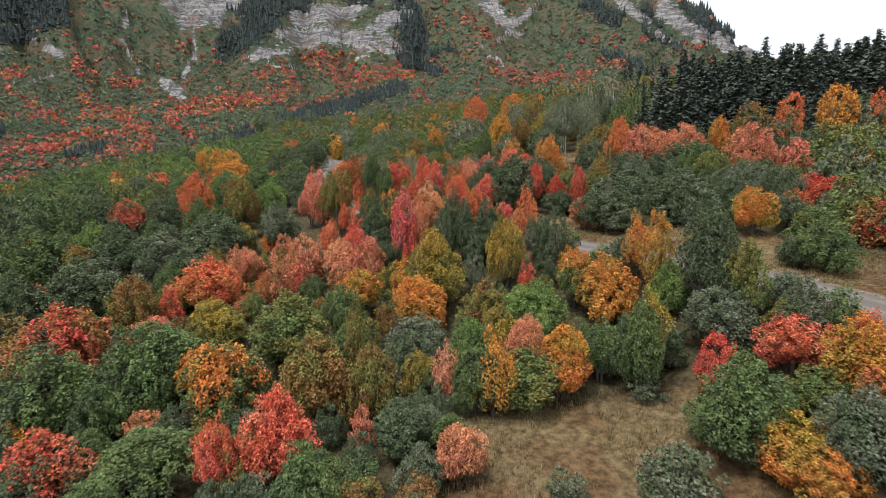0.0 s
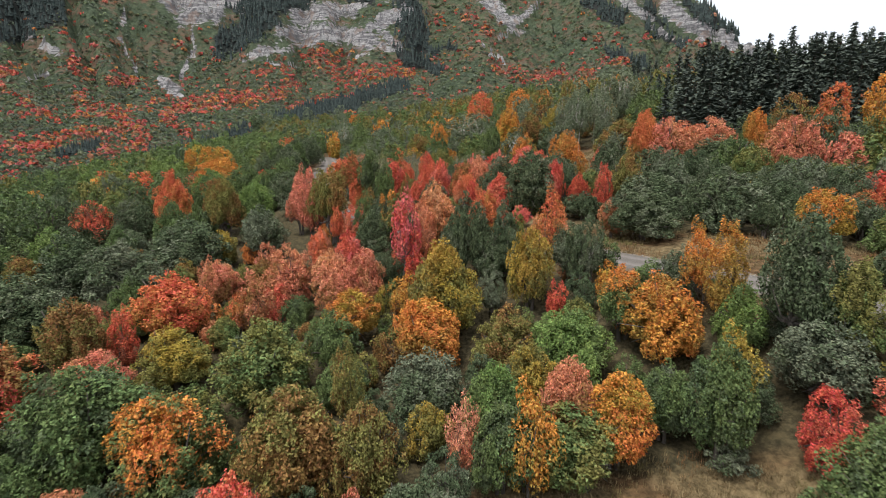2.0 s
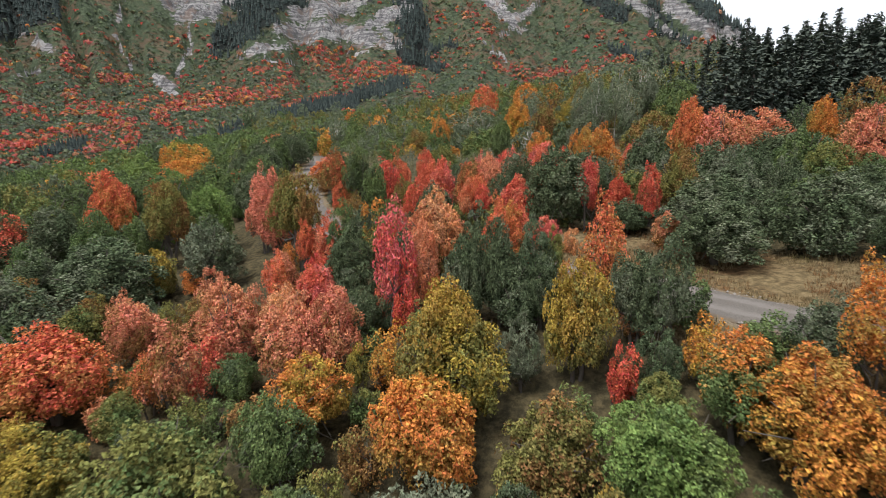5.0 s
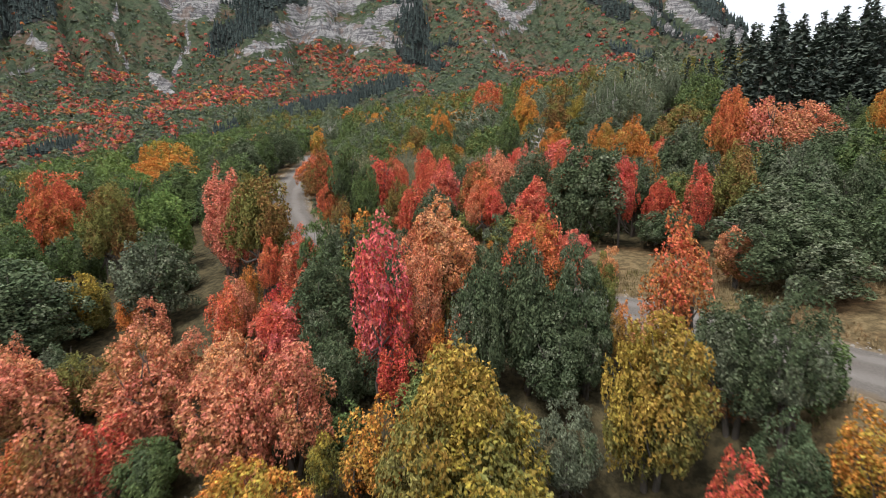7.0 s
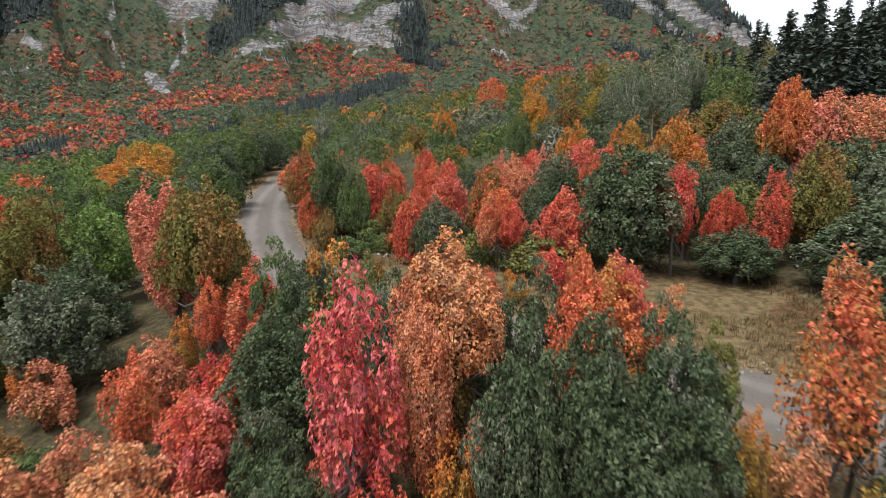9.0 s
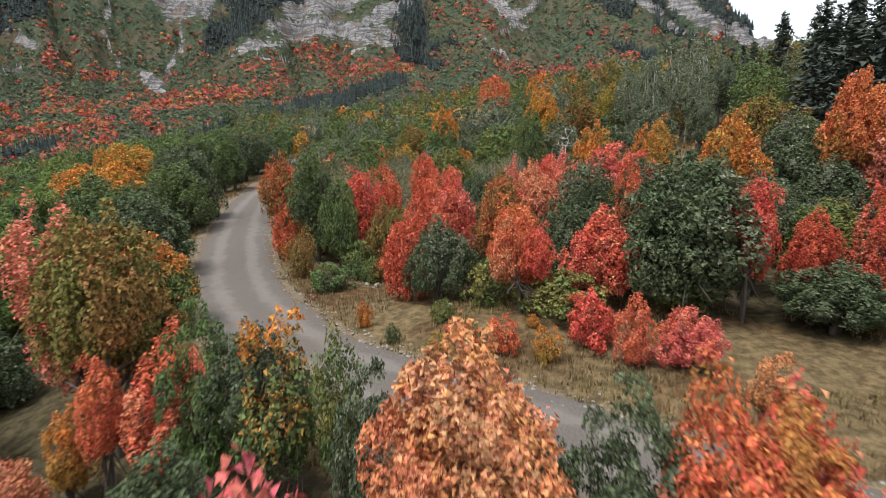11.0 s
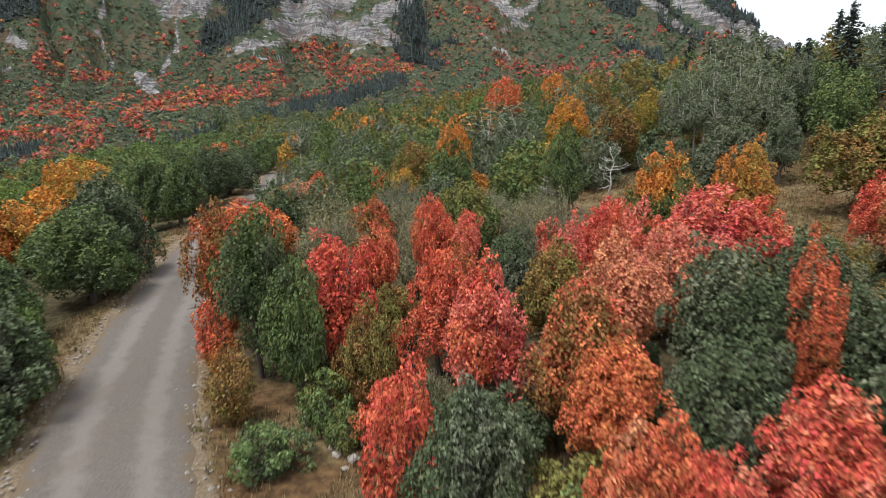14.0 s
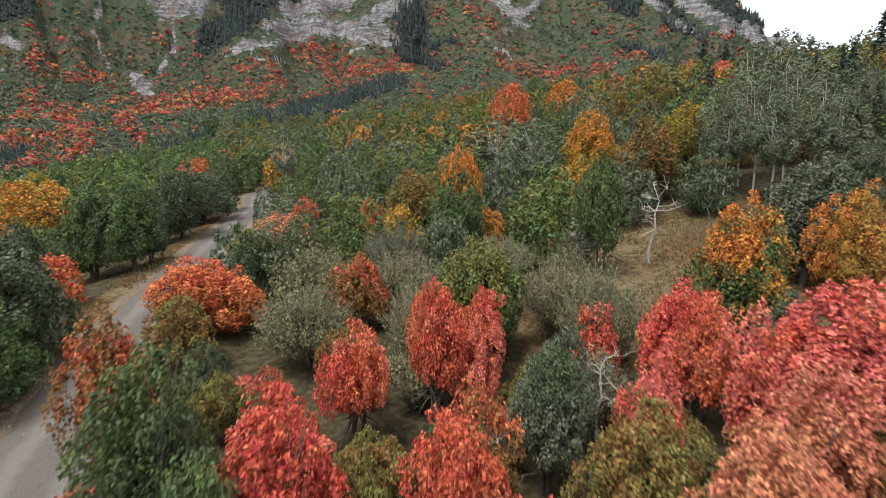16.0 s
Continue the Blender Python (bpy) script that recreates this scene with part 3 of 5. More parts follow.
ROCK_STRIPS.append((-0.248, 0.285, -0.060, 0.276, 0.0506))
ROCK_STRIPS.append((0.072, 0.267, 0.166, 0.267, 0.0354))
ROCK_STRIPS.append((0.278, 0.276, 0.373, 0.267, 0.0405))
FIR_STRIPS.append((-0.765, 0.219, -0.663, 0.216, 0.0385))
FIR_STRIPS.append((-0.772, 0.176, -0.704, 0.178, 0.0162))
FIR_STRIPS.append((-0.654, 0.229, -0.634, 0.205, 0.0081))
FIR_STRIPS.append((-0.370, 0.156, -0.292, 0.203, 0.0243))
FIR_STRIPS.append((-0.328, 0.216, -0.236, 0.236, 0.0243))
FIR_STRIPS.append((-0.299, 0.223, -0.174, 0.259, 0.0142))
FIR_STRIPS.append((-0.165, 0.237, -0.118, 0.229, 0.0081))
FIR_STRIPS.append((-0.065, 0.218, -0.042, 0.158, 0.0223))
FIR_STRIPS.append((-0.070, 0.138, -0.014, 0.121, 0.0132))
FIR_STRIPS.append((-0.081, 0.145, -0.066, 0.130, 0.0081))
FIR_STRIPS.append((-0.031, 0.145, 0.015, 0.149, 0.0041))
FIR_STRIPS.append((0.239, 0.227, 0.292, 0.202, 0.0132))
FIR_STRIPS.append((0.339, 0.214, 0.366, 0.193, 0.0071))
FIR_STRIPS.append((0.341, 0.182, 0.406, 0.156, 0.0071))
FIR_STRIPS.append((0.400, 0.227, 0.505, 0.174, 0.0081))
FIR_STRIPS.append((0.426, 0.200, 0.497, 0.164, 0.0061))
FIR_STRIPS.append((-0.466, -0.034, -0.332, 0.005, 0.0152))
FIR_STRIPS.append((-0.332, 0.005, -0.211, 0.044, 0.0142))
FIR_STRIPS.append((-0.211, 0.044, -0.070, 0.087, 0.0101))
FIR_STRIPS.append((-0.664, -0.028, -0.602, -0.013, 0.0081))
FIR_STRIPS.append((-0.535, -0.036, -0.464, -0.032, 0.0081))
FIR_STRIPS.append((-0.798, 0.009, -0.768, 0.013, 0.0061))
FIR_STRIPS.append((0.282, 0.145, 0.336, 0.123, 0.0071))
RED_STRIPS.append((-0.224, 0.138, -0.144, 0.106, 0.0213))
RED_STRIPS.append((-0.138, 0.108, -0.060, 0.115, 0.0122))
RED_STRIPS.append((-0.275, 0.125, -0.265, 0.104, 0.0091))
RED_STRIPS.append((-0.214, 0.145, -0.178, 0.141, 0.0081))
RED_STRIPS.append((-0.455, 0.051, -0.298, 0.072, 0.0132))
RED_STRIPS.append((-0.346, 0.057, -0.272, 0.078, 0.0091))
RED_STRIPS.append((-0.270, 0.089, -0.248, 0.087, 0.0071))
RED_STRIPS.append((-0.262, 0.051, -0.218, 0.063, 0.0071))
RED_STRIPS.append((-0.478, 0.034, -0.449, 0.009, 0.0101))
RED_STRIPS.append((-0.220, 0.067, -0.141, 0.072, 0.0051))
RED_STRIPS.append((-0.605, -0.022, -0.520, -0.007, 0.0152))
RED_STRIPS.append((-0.671, -0.009, -0.722, -0.017, 0.0091))
RED_STRIPS.append((-0.579, -0.036, -0.559, -0.036, 0.0081))
RED_STRIPS.append((-0.688, 0.003, -0.547, 0.015, 0.0091))
RED_STRIPS.append((-0.572, 0.095, -0.533, 0.093, 0.0091))
RED_STRIPS.append((-0.625, 0.125, -0.606, 0.106, 0.0111))
RED_STRIPS.append((-0.753, 0.108, -0.729, 0.115, 0.0091))
RED_STRIPS.append((-0.623, 0.063, -0.597, 0.046, 0.0122))
RED_STRIPS.append((-0.560, 0.040, -0.517, 0.017, 0.0111))
RED_STRIPS.append((-0.692, 0.042, -0.672, 0.034, 0.0091))
RED_STRIPS.append((-0.761, 0.084, -0.750, 0.080, 0.0071))
RED_STRIPS.append((-0.715, 0.061, -0.707, 0.051, 0.0061))
RED_STRIPS.append((-0.598, 0.140, -0.588, 0.136, 0.0061))
RED_STRIPS.append((-0.522, 0.138, -0.511, 0.115, 0.0051))
RED_STRIPS.append((-0.628, 0.017, -0.579, 0.011, 0.0081))
RED_STRIPS.append((-0.457, 0.158, -0.428, 0.160, 0.0051))
RED_STRIPS.append((-0.008, 0.193, -0.002, 0.187, 0.0071))
RED_STRIPS.append((0.042, 0.209, 0.059, 0.200, 0.0041))
RED_STRIPS.append((0.069, 0.182, 0.079, 0.173, 0.0051))
RED_STRIPS.append((0.089, 0.115, 0.171, 0.102, 0.0091))
RED_STRIPS.append((0.171, 0.102, 0.253, 0.101, 0.0101))
RED_STRIPS.append((0.273, 0.134, 0.318, 0.130, 0.0122))
RED_STRIPS.append((0.331, 0.171, 0.373, 0.174, 0.0051))
RED_STRIPS.append((0.254, 0.169, 0.266, 0.165, 0.0051))
RED_STRIPS.append((0.401, 0.156, 0.449, 0.156, 0.0051))
RED_STRIPS.append((0.369, 0.143, 0.381, 0.138, 0.0041))
RED_STRIPS.append((-0.008, 0.117, 0.006, 0.123, 0.0051))
RED_STRIPS.append((0.074, 0.130, 0.097, 0.121, 0.0051))
RED_STRIPS.append((-0.391, 0.141, -0.368, 0.134, 0.0041))
RED_STRIPS.append((-0.323, 0.110, -0.295, 0.115, 0.0051))
RED_STRIPS.append((-0.136, 0.250, -0.079, 0.259, 0.0041))
GULLIES.append((-0.415, 0.178, -0.450, 0.102, 0.0061))
GULLIES.append((-0.521, 0.221, -0.519, 0.095, 0.0061))
GULLIES.append((-0.177, 0.214, -0.191, 0.149, 0.0041))
GULLIES.append((0.167, 0.229, 0.093, 0.123, 0.0071))
GULLIES.append((-0.081, 0.145, -0.056, 0.112, 0.0051))
GULLIES.append((-0.575, 0.214, -0.618, 0.104, 0.0051))


def mask(strips, a, b):
    out = np.zeros_like(a)
    wa, wb = a + 0.007 * fractal(a * 60, b * 60, 4, 21), b + 0.006 * fractal(a * 60, b * 80, 4, 33)
    for s in strips:
        out = np.maximum(out, strip(wa, wb, *s))
    return out


def mountain_height(x, y):
    r = np.hypot(x, y)
    a = x / np.maximum(y, 1)
    az = np.degrees(np.arctan2(x, y))
    z = np.interp(r, (280, 330, 450, 600, 750, 850, 920, 990, 1100, 1300, 1700, 2400), (-30, -12, 18, 48, 82, 112, 142, 190, 255, 370, 560, 600))
    crest = np.interp(az, (-60, 19, 22.3, 25.3, 28.2, 31, 36, 50, 70), (620, 560, 226, 182, 134, 92, 45, 10, -20))
    z = np.where(z > crest, crest + (z - crest) * -0.12, z)
    high = np.clip((r - 380) / 500, 0, 1.3)
    gully = 1 - np.abs(fractal(az / 5.5 + 0.15 * fractal(r / 160, az / 4, 2, 3), r / 900, 3, 51))
    z = z - high * 34 * gully ** 2 + 14 * high
    z = z + high * 9 * fractal(x / 55, y / 55, 5, 71)
    b = (z - 10) / np.maximum(y, 1)
    rock = mask(ROCK_STRIPS, a, b)
    band = z / 11 + 0.5 * fractal(x / 90, y / 90, 2, 13)
    ledge = (band - np.floor(band))
    z = z + rock * 9 * (np.clip(ledge * 2.4, 0, 1) - ledge) + rock * 20 * (0.5 - np.abs(fractal(x / 42, y / 42, 5, 91)))
    z = z - 9 * mask(GULLIES, a, b)
    return z


azs = np.concatenate((np.linspace(-80, -44, 24, endpoint=False), np.linspace(-44, 42, 400, endpoint=False), np.linspace(42, 80, 24)))
rs = np.concatenate((np.linspace(300, 1220, 250, endpoint=False), np.linspace(1250, 2400, 40)))
AZ, RR = np.meshgrid(np.radians(azs), rs)
mx, my = (RR * np.sin(AZ)).ravel(), (RR * np.cos(AZ)).ravel()
mz = mountain_height(mx, my)
ma, mb = mx / np.maximum(my, 1), (mz - 10) / np.maximum(my, 1)
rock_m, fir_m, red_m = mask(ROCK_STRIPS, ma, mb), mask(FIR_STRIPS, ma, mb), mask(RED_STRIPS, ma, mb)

n = Nodes("mountain_side", 0.95, 0.05)
where = n.place()
big, mid_n, fine = n.noise(where, 0.010, 5, 0.6), n.noise(where, 0.05, 5, 0.65), n.noise(where, 0.28, 4, 0.7)
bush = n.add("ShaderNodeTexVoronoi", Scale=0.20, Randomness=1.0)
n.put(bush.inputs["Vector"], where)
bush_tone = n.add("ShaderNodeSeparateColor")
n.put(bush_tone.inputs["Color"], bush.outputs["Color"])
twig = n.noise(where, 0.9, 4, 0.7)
# Shrub domes drawn in colour: light middles, with the shade between them painted dark.
dome_shade = n.math("MULTIPLY", n.ramp(bush.outputs["Distance"], 0.85, 0.25), n.math("ADD", 0.35, n.math("MULTIPLY", bush_tone.outputs["Red"], 0.65)))
brush = n.mix(n.math("MULTIPLY", dome_shade, n.ramp(twig, 0.30, 0.60)), (0.076, 0.100, 0.064), (0.176, 0.216, 0.130))
meadow = n.mix(n.ramp(mid_n, 0.42, 0.6), (0.146, 0.178, 0.100), (0.195, 0.152, 0.108))
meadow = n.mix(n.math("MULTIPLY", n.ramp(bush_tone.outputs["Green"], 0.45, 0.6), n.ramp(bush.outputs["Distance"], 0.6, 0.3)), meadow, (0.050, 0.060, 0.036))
herbs = n.noise(where, 0.06, 5, 0.7, (1.0, 1.0, 3.0))
meadow = n.mix(n.ramp(herbs, 0.50, 0.62), meadow, (0.235, 0.135, 0.092))
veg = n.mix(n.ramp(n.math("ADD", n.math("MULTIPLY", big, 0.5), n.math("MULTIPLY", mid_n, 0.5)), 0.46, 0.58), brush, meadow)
strata = n.noise(where, 0.5, 6, 0.75, (0.03, 0.03, 0.50))
crack = n.noise(where, 0.16, 8, 0.85, (1.0, 1.0, 0.30))
# Face darkened inside the fir bands: shade between the firs put into the colour.
veg = n.mix(n.math("MULTIPLY", n.ramp(n.attr("fir_shade"), 0.25, 0.6), 0.9), veg, (0.040, 0.046, 0.048))
# Stone leans to grey-lilac: some distance haze is put into its colour.
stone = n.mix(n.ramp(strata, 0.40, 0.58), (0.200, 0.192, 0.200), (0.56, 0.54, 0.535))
# Cracks painted dark, standing in for the shade in the recesses.
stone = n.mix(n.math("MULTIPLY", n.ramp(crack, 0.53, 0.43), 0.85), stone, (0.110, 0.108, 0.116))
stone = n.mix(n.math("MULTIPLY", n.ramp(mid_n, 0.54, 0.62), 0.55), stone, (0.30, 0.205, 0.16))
ledges = n.noise(where, 0.35, 4, 0.6, (0.12, 0.12, 0.75))
rocky = n.math("ADD", n.math("MULTIPLY", n.attr("rock"), 0.95), n.math("MULTIPLY", n.math("SUBTRACT", n.math("ADD", n.math("MULTIPLY", mid_n, 0.4), n.math("MULTIPLY", ledges, 0.6)), 0.5), 2.6))
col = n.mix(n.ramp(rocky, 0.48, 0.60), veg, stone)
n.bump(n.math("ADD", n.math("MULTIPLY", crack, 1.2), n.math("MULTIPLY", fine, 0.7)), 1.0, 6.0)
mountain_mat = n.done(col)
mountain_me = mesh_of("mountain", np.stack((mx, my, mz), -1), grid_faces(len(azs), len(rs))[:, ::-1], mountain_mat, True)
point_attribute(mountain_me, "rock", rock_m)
point_attribute(mountain_me, "fir_shade", fir_m)
mountain = tagged(new("mountain", mountain_me), "steep mountainside with grey limestone cliffs and autumn brush", "mountain", kind="structure")


# ---------------------------------------------------------------- woods on the mountain
def brush_blobs(name, label, material, places, sizes, cards, seed, tall=0.8):
    """Many far crowns, each a handful of leaf sprays, in one mesh."""
    rng = np.random.default_rng(seed)
    m = len(places)
    d = rng.normal(0, 1, (m, cards, 3))
    d /= np.linalg.norm(d, axis=2)[:, :, None]
    d[:, :, 2] = np.abs(d[:, :, 2]) - 0.25
    c = places[:, None, :] + d * sizes[:, None, None] * np.array((1, 1, tall)) * 0.42 * rng.uniform(0.75, 1.15, (m, cards, 1))
    c[:, :, 2] += sizes[:, None] * tall * 0.30
    nrm = d + np.array((0, 0, 0.35))
    nrm = nrm / np.linalg.norm(nrm, axis=2)[:, :, None]
    v, f = leaf_cards(rng, c.reshape(-1, 3), nrm.reshape(-1, 3), np.repeat(sizes * 1.45 / math.sqrt(cards), cards)[:, None], 0.36)
    return tagged(new(name, mesh_of(name, v, f, material)), label, "woodland", kind="stuff")


def cone_firs(name, label, places, heights, seed):
    """Many far firs: ragged tiers of drooping boughs, in one mesh."""
    rng = np.random.default_rng(seed)
    verts, faces = [], []
    base = 0
    for (x, y, z), h in zip(places, heights):
        for tier in range(4):
            z0, z1 = z + h * (0.05 + 0.22 * tier), z + h * min(1.0, 0.42 + 0.22 * tier)
            r = h * 0.25 * (1 - 0.22 * tier)
            w0 = rng.uniform(0, 6.28)
            for k in range(7):
                w = w0 + k * 2 * math.pi / 7
                rr = r * rng.uniform(0.6, 1.2)
                verts.append((x + rr * math.cos(w), y + rr * math.sin(w), z0 + h * rng.uniform(-0.03, 0.03)))
            verts.append((x, y, z1))
            for k in range(7):
                faces.append((base + k, base + (k + 1) % 7, base + 7))
            base += 8
    return tagged(new(name, mesh_of(name, verts, faces, far_fir_mat)), label, "woodland", kind="stuff")


rng = np.random.default_rng(5)
GAP = 0.0066
rings = 330 * np.exp(np.arange(0, math.log(1180 / 330), GAP))
slots = np.arange(radians(-43), radians(34), GAP)
w_az, w_r = np.meshgrid(slots, rings)
w_az = (w_az + 0.5 * GAP * (np.arange(len(rings)) % 2)[:, None]).ravel() + rng.normal(0, 0.26 * GAP, w_az.size)
w_r = w_r.ravel() * (1 + rng.normal(0, 0.26 * GAP, w_r.size))
wx, wy = w_r * np.sin(w_az), w_r * np.cos(w_az)
wz = mountain_height(wx, wy)
wa, wb = wx / wy, (wz - 10) / wy
w_rock, w_fir, w_red = mask(ROCK_STRIPS, wa, wb), mask(FIR_STRIPS, wa, wb), mask(RED_STRIPS, wa, wb)
many = len(wx)
roll = rng.random(many)
low = np.clip((0.10 - wb) / 0.08, 0, 1)
clump = np.clip(0.45 + 1.0 * fractal(wx / 60, wy / 60, 3, 8), 0, 1)
is_fir = (roll < 1.3 * w_fir - 0.12 + 0.004) & (w_rock < 0.9)
is_red = ~is_fir & (w_rock < 0.4) & (rng.random(many) < 0.62 * np.clip(1.5 * w_red, 0, 1) + 0.36 * clump * low + 0.10 * clump)
is_green = ~is_fir & ~is_red & (w_rock < 0.3) & (rng.random(many) < 0.50 + 0.45 * low + 0.20 * (w_red > 0.2))
at = np.stack((wx, wy, wz), -1)
tone = rng.random(many)
size = w_r * GAP * np.where(is_red, 1.0, 0.85) * rng.uniform(0.55, 1.5, many)
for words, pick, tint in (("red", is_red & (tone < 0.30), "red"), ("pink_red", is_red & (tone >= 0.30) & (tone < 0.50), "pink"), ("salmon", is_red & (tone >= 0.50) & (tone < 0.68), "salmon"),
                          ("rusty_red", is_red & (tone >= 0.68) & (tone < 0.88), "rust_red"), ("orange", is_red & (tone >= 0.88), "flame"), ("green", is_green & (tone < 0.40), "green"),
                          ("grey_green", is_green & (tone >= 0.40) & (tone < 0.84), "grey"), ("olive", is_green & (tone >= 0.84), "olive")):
    brush_blobs("mountain_brush_" + words, words.replace("_", "-") + " maple and oak brush scattered over the mountainside", HAZY_BRUSH[tint], at[pick], size[pick], 14, len(words), 0.95)
cone_firs("mountain_firs", "dark firs in dense bands on the mountainside", at[is_fir], (w_r * 0.0125 * rng.uniform(0.7, 1.25, many))[is_fir], 4)

# ---------------------------------------------------------------- firs on the near ridge
def fir_mesh(seed, height, spread):
    """Crown of one fir: whorls of drooping, ragged boughs, each bough several needle sprays."""
    rng = np.random.default_rng(seed)
    pts, nrm, sizes = [], [], []
    z = height * 0.06
    while z < height * 0.98:
        left = 1 - z / height
        reach = spread * (left ** 0.8) * (0.7 + 0.3 * rng.random()) + 0.12
        for k in range(int(6 + 7 * left)):
            w = rng.uniform(0, 2 * math.pi)
            long = reach * rng.uniform(0.6, 1.15)
            for s in np.arange(0.22, 1.01, 0.24 / max(long, 0.5)):
                p = np.array((math.cos(w) * long * s, math.sin(w) * long * s, z - 0.28 * long * s * s + rng.normal(0, 0.05)))
                pts.append(p + rng.normal(0, 0.10, 3))
                nrm.append((math.cos(w) * 0.5, math.sin(w) * 0.5, 1.0))
                sizes.append(0.40 if left > 0.1 else 0.28)
        z += 0.26 + 0.30 * left
    pts, nrm = np.array(pts), np.array(nrm)
    nrm /= np.linalg.norm(nrm, axis=1)[:, None]
    return leaf_cards(rng, pts, nrm, np.array(sizes)[:, None])


FIRS = []
for k in range(4):
    h = (13.0, 15.0, 11.0, 6.0)[k]
    v, f = fir_mesh(40 + k, h, h * 0.19)
    tv, tf = tube([(0, 0, -0.5), (0, 0, h * 0.5), (0, 0, h * 0.97)], [0.22, 0.14, 0.02])
    FIRS.append((h, mesh_of("fir_crown", v, f, fir_mat), mesh_of("fir_trunk", tv, tf, bark_mat, True)))


def plant_fir(x, y, height, width=1.0):
    h, crown_me, trunk_me = min(FIRS, key=lambda m: abs(m[0] - height) + tree_rng.uniform(0, 3))
    s = height / h
    thing = new("fir_tree")
    tagged(thing, "tall dark green fir with ragged drooping boughs on the ridge", "tree", "firs on the ridge")
    thing.matrix_world = pose(x, y, float(ground_height(x, y)[0]), 0, 0, tree_rng.uniform(0, 360))
    for name, me in (("trunk", trunk_me), ("crown", crown_me)):
        o = new(name, me)
        o.parent, o.scale = thing, (s * width, s * width, s)
    planted.append((x, y, height * 0.16))
    return thing


plant_fir(53.5, 142.4, 13.4, 1.35)
plant_fir(49.1, 118.8, 16.2, 1.35)
plant_fir(51.7, 117.3, 15.0, 1.35)
plant_fir(54.3, 116.7, 15.2, 1.35)
plant_fir(57.2, 116.6, 15.5, 1.35)
plant_fir(56.2, 110.9, 16.5, 1.35)
plant_fir(58.2, 167.2, 8.9, 1.35)
plant_fir(56.6, 156.3, 10.0, 1.35)
plant_fir(51.5, 178.1, 9.9, 1.35)
plant_fir(45.6, 192.7, 8.0, 1.35)
plant_fir(61.3, 94.8, 15.8, 1.35)
plant_fir(56.4, 120.5, 5.0, 1.35)
plant_fir(68.7, 167.4, 12.4, 1.35)
plant_fir(57.2, 139.4, 13.3, 1.35)
plant_fir(56.1, 167.1, 9.7, 1.35)
plant_fir(48.4, 183.8, 9.7, 1.35)
plant_fir(82.2, 263.1, 16.5, 1.35)
plant_fir(89.3, 263.1, 14.5, 1.35)
plant_fir(53.2, 153.4, 9.7, 1.35)
plant_fir(41.4, 166.8, 9.7, 1.35)
plant_fir(90.5, 280.9, 17.6, 1.35)
plant_fir(98.6, 280.9, 14.3, 1.35)
fir_rng = np.random.default_rng(31)
wall_of_firs = []
while len(wall_of_firs) < 78:
    y = fir_rng.uniform(107, 135)
    x = fir_rng.uniform(0.75 * (y - 71) + 9, 0.75 * (y - 71) + 56)
    if all((x - a) ** 2 + (y - b) ** 2 > 2.4 ** 2 for a, b in wall_of_firs):
        wall_of_firs.append((x, y))
        plant_fir(round(x, 1), round(y, 1), fir_rng.uniform(9.5, 15.0), 1.6)

# ---------------------------------------------------------------- maples, oaks, aspens and shrubs along the flight
plant("maple", "green", 16.8, 41.5, 2.8, 0.9)
plant("maple", "green", 1.8, 31.0, 3.2, 4.1)
plant("oak", "olive", 5.0, 32.2, 5.6, 3.4)
plant("maple", "fresh", 1.6, 33.0, 3.1, 3.0, 2.3)
plant("maple", "yellow", 3.7, 35.2, 2.9, 3.0, 2.1)
plant("maple", "fresh", 6.4, 35.0, 1.8, 2.7, 1.8)
plant("maple", "salmon", 5.2, 33.4, 2.8, 3.8, 1.1)
plant("maple", "orange", 3.1, 30.6, 2.4, 4.2, 0.7)
plant("maple", "gold", 7.3, 32.4, 3.7, 4.0, 0.6)
plant("maple", "peach", 0.1, 31.6, 1.6, 2.9, 1.3)
plant("maple", "green", 12.0, 32.0, 3.6, 6.0)
plant("maple", "yellow", 12.8, 32.6, 2.2, 1.8, 4.2)
plant("oak", "green", 10.2, 34.0, 3.0, 3.0, 1.0)
plant("tall", "russet", -5.6, 34.5, 1.7, 2.8, 3.1)
plant("maple", "red", 1.9, 71.4, 3.0, 3.1, 1.3)
plant("tall", "flame", 8.6, 77.5, 1.6, 3.4, 3.0)
plant("tall", "flame", -10.7, 60.0, 1.3, 1.2, 3.5)
plant("maple", "pink", -8.4, 53.2, 2.6, 2.4, 1.7)
plant("maple", "flame", -11.5, 55.5, 1.6, 2.1, 2.5)
plant("maple", "peach", -1.4, 54.6, 3.8, 3.0, 3.3)
plant("tall", "peach", -2.2, 53.4, 1.9, 4.2, 0.5)
plant("maple", "turning", -5.7, 59.1, 2.2, 3.1, 1.9)
plant("maple", "olive", -4.2, 58.6, 1.3, 2.5, 2.0)
plant("oak", "green", -8.1, 60.2, 2.4, 3.8, 1.4)
plant("maple", "flame", 2.8, 53.2, 2.8, 2.3, 3.3)
plant("maple", "orange", 11.8, 39.2, 5.2, 4.8)
plant("maple", "flame", 7.6, 50.8, 2.3, 3.5, 2.1)
plant("maple", "gold", 16.9, 22.4, 3.5, 2.6)
plant("oak", "grey", 18.7, 22.8, 3.8, 4.3)
plant("shrub", "grey", 11.0, 23.6, 4.0, 2.7)
plant("shrub", "grey", 5.8, 23.7, 2.0, 1.4)
plant("maple", "half_red", -18.9, 23.9, 4.9, 4.3)
plant("maple", "gold", 16.4, 24.1, 4.0, 3.1)
plant("maple", "russet", -10.1, 24.1, 2.0, 2.5)
plant("maple", "red", -10.9, 24.5, 2.6, 4.2)
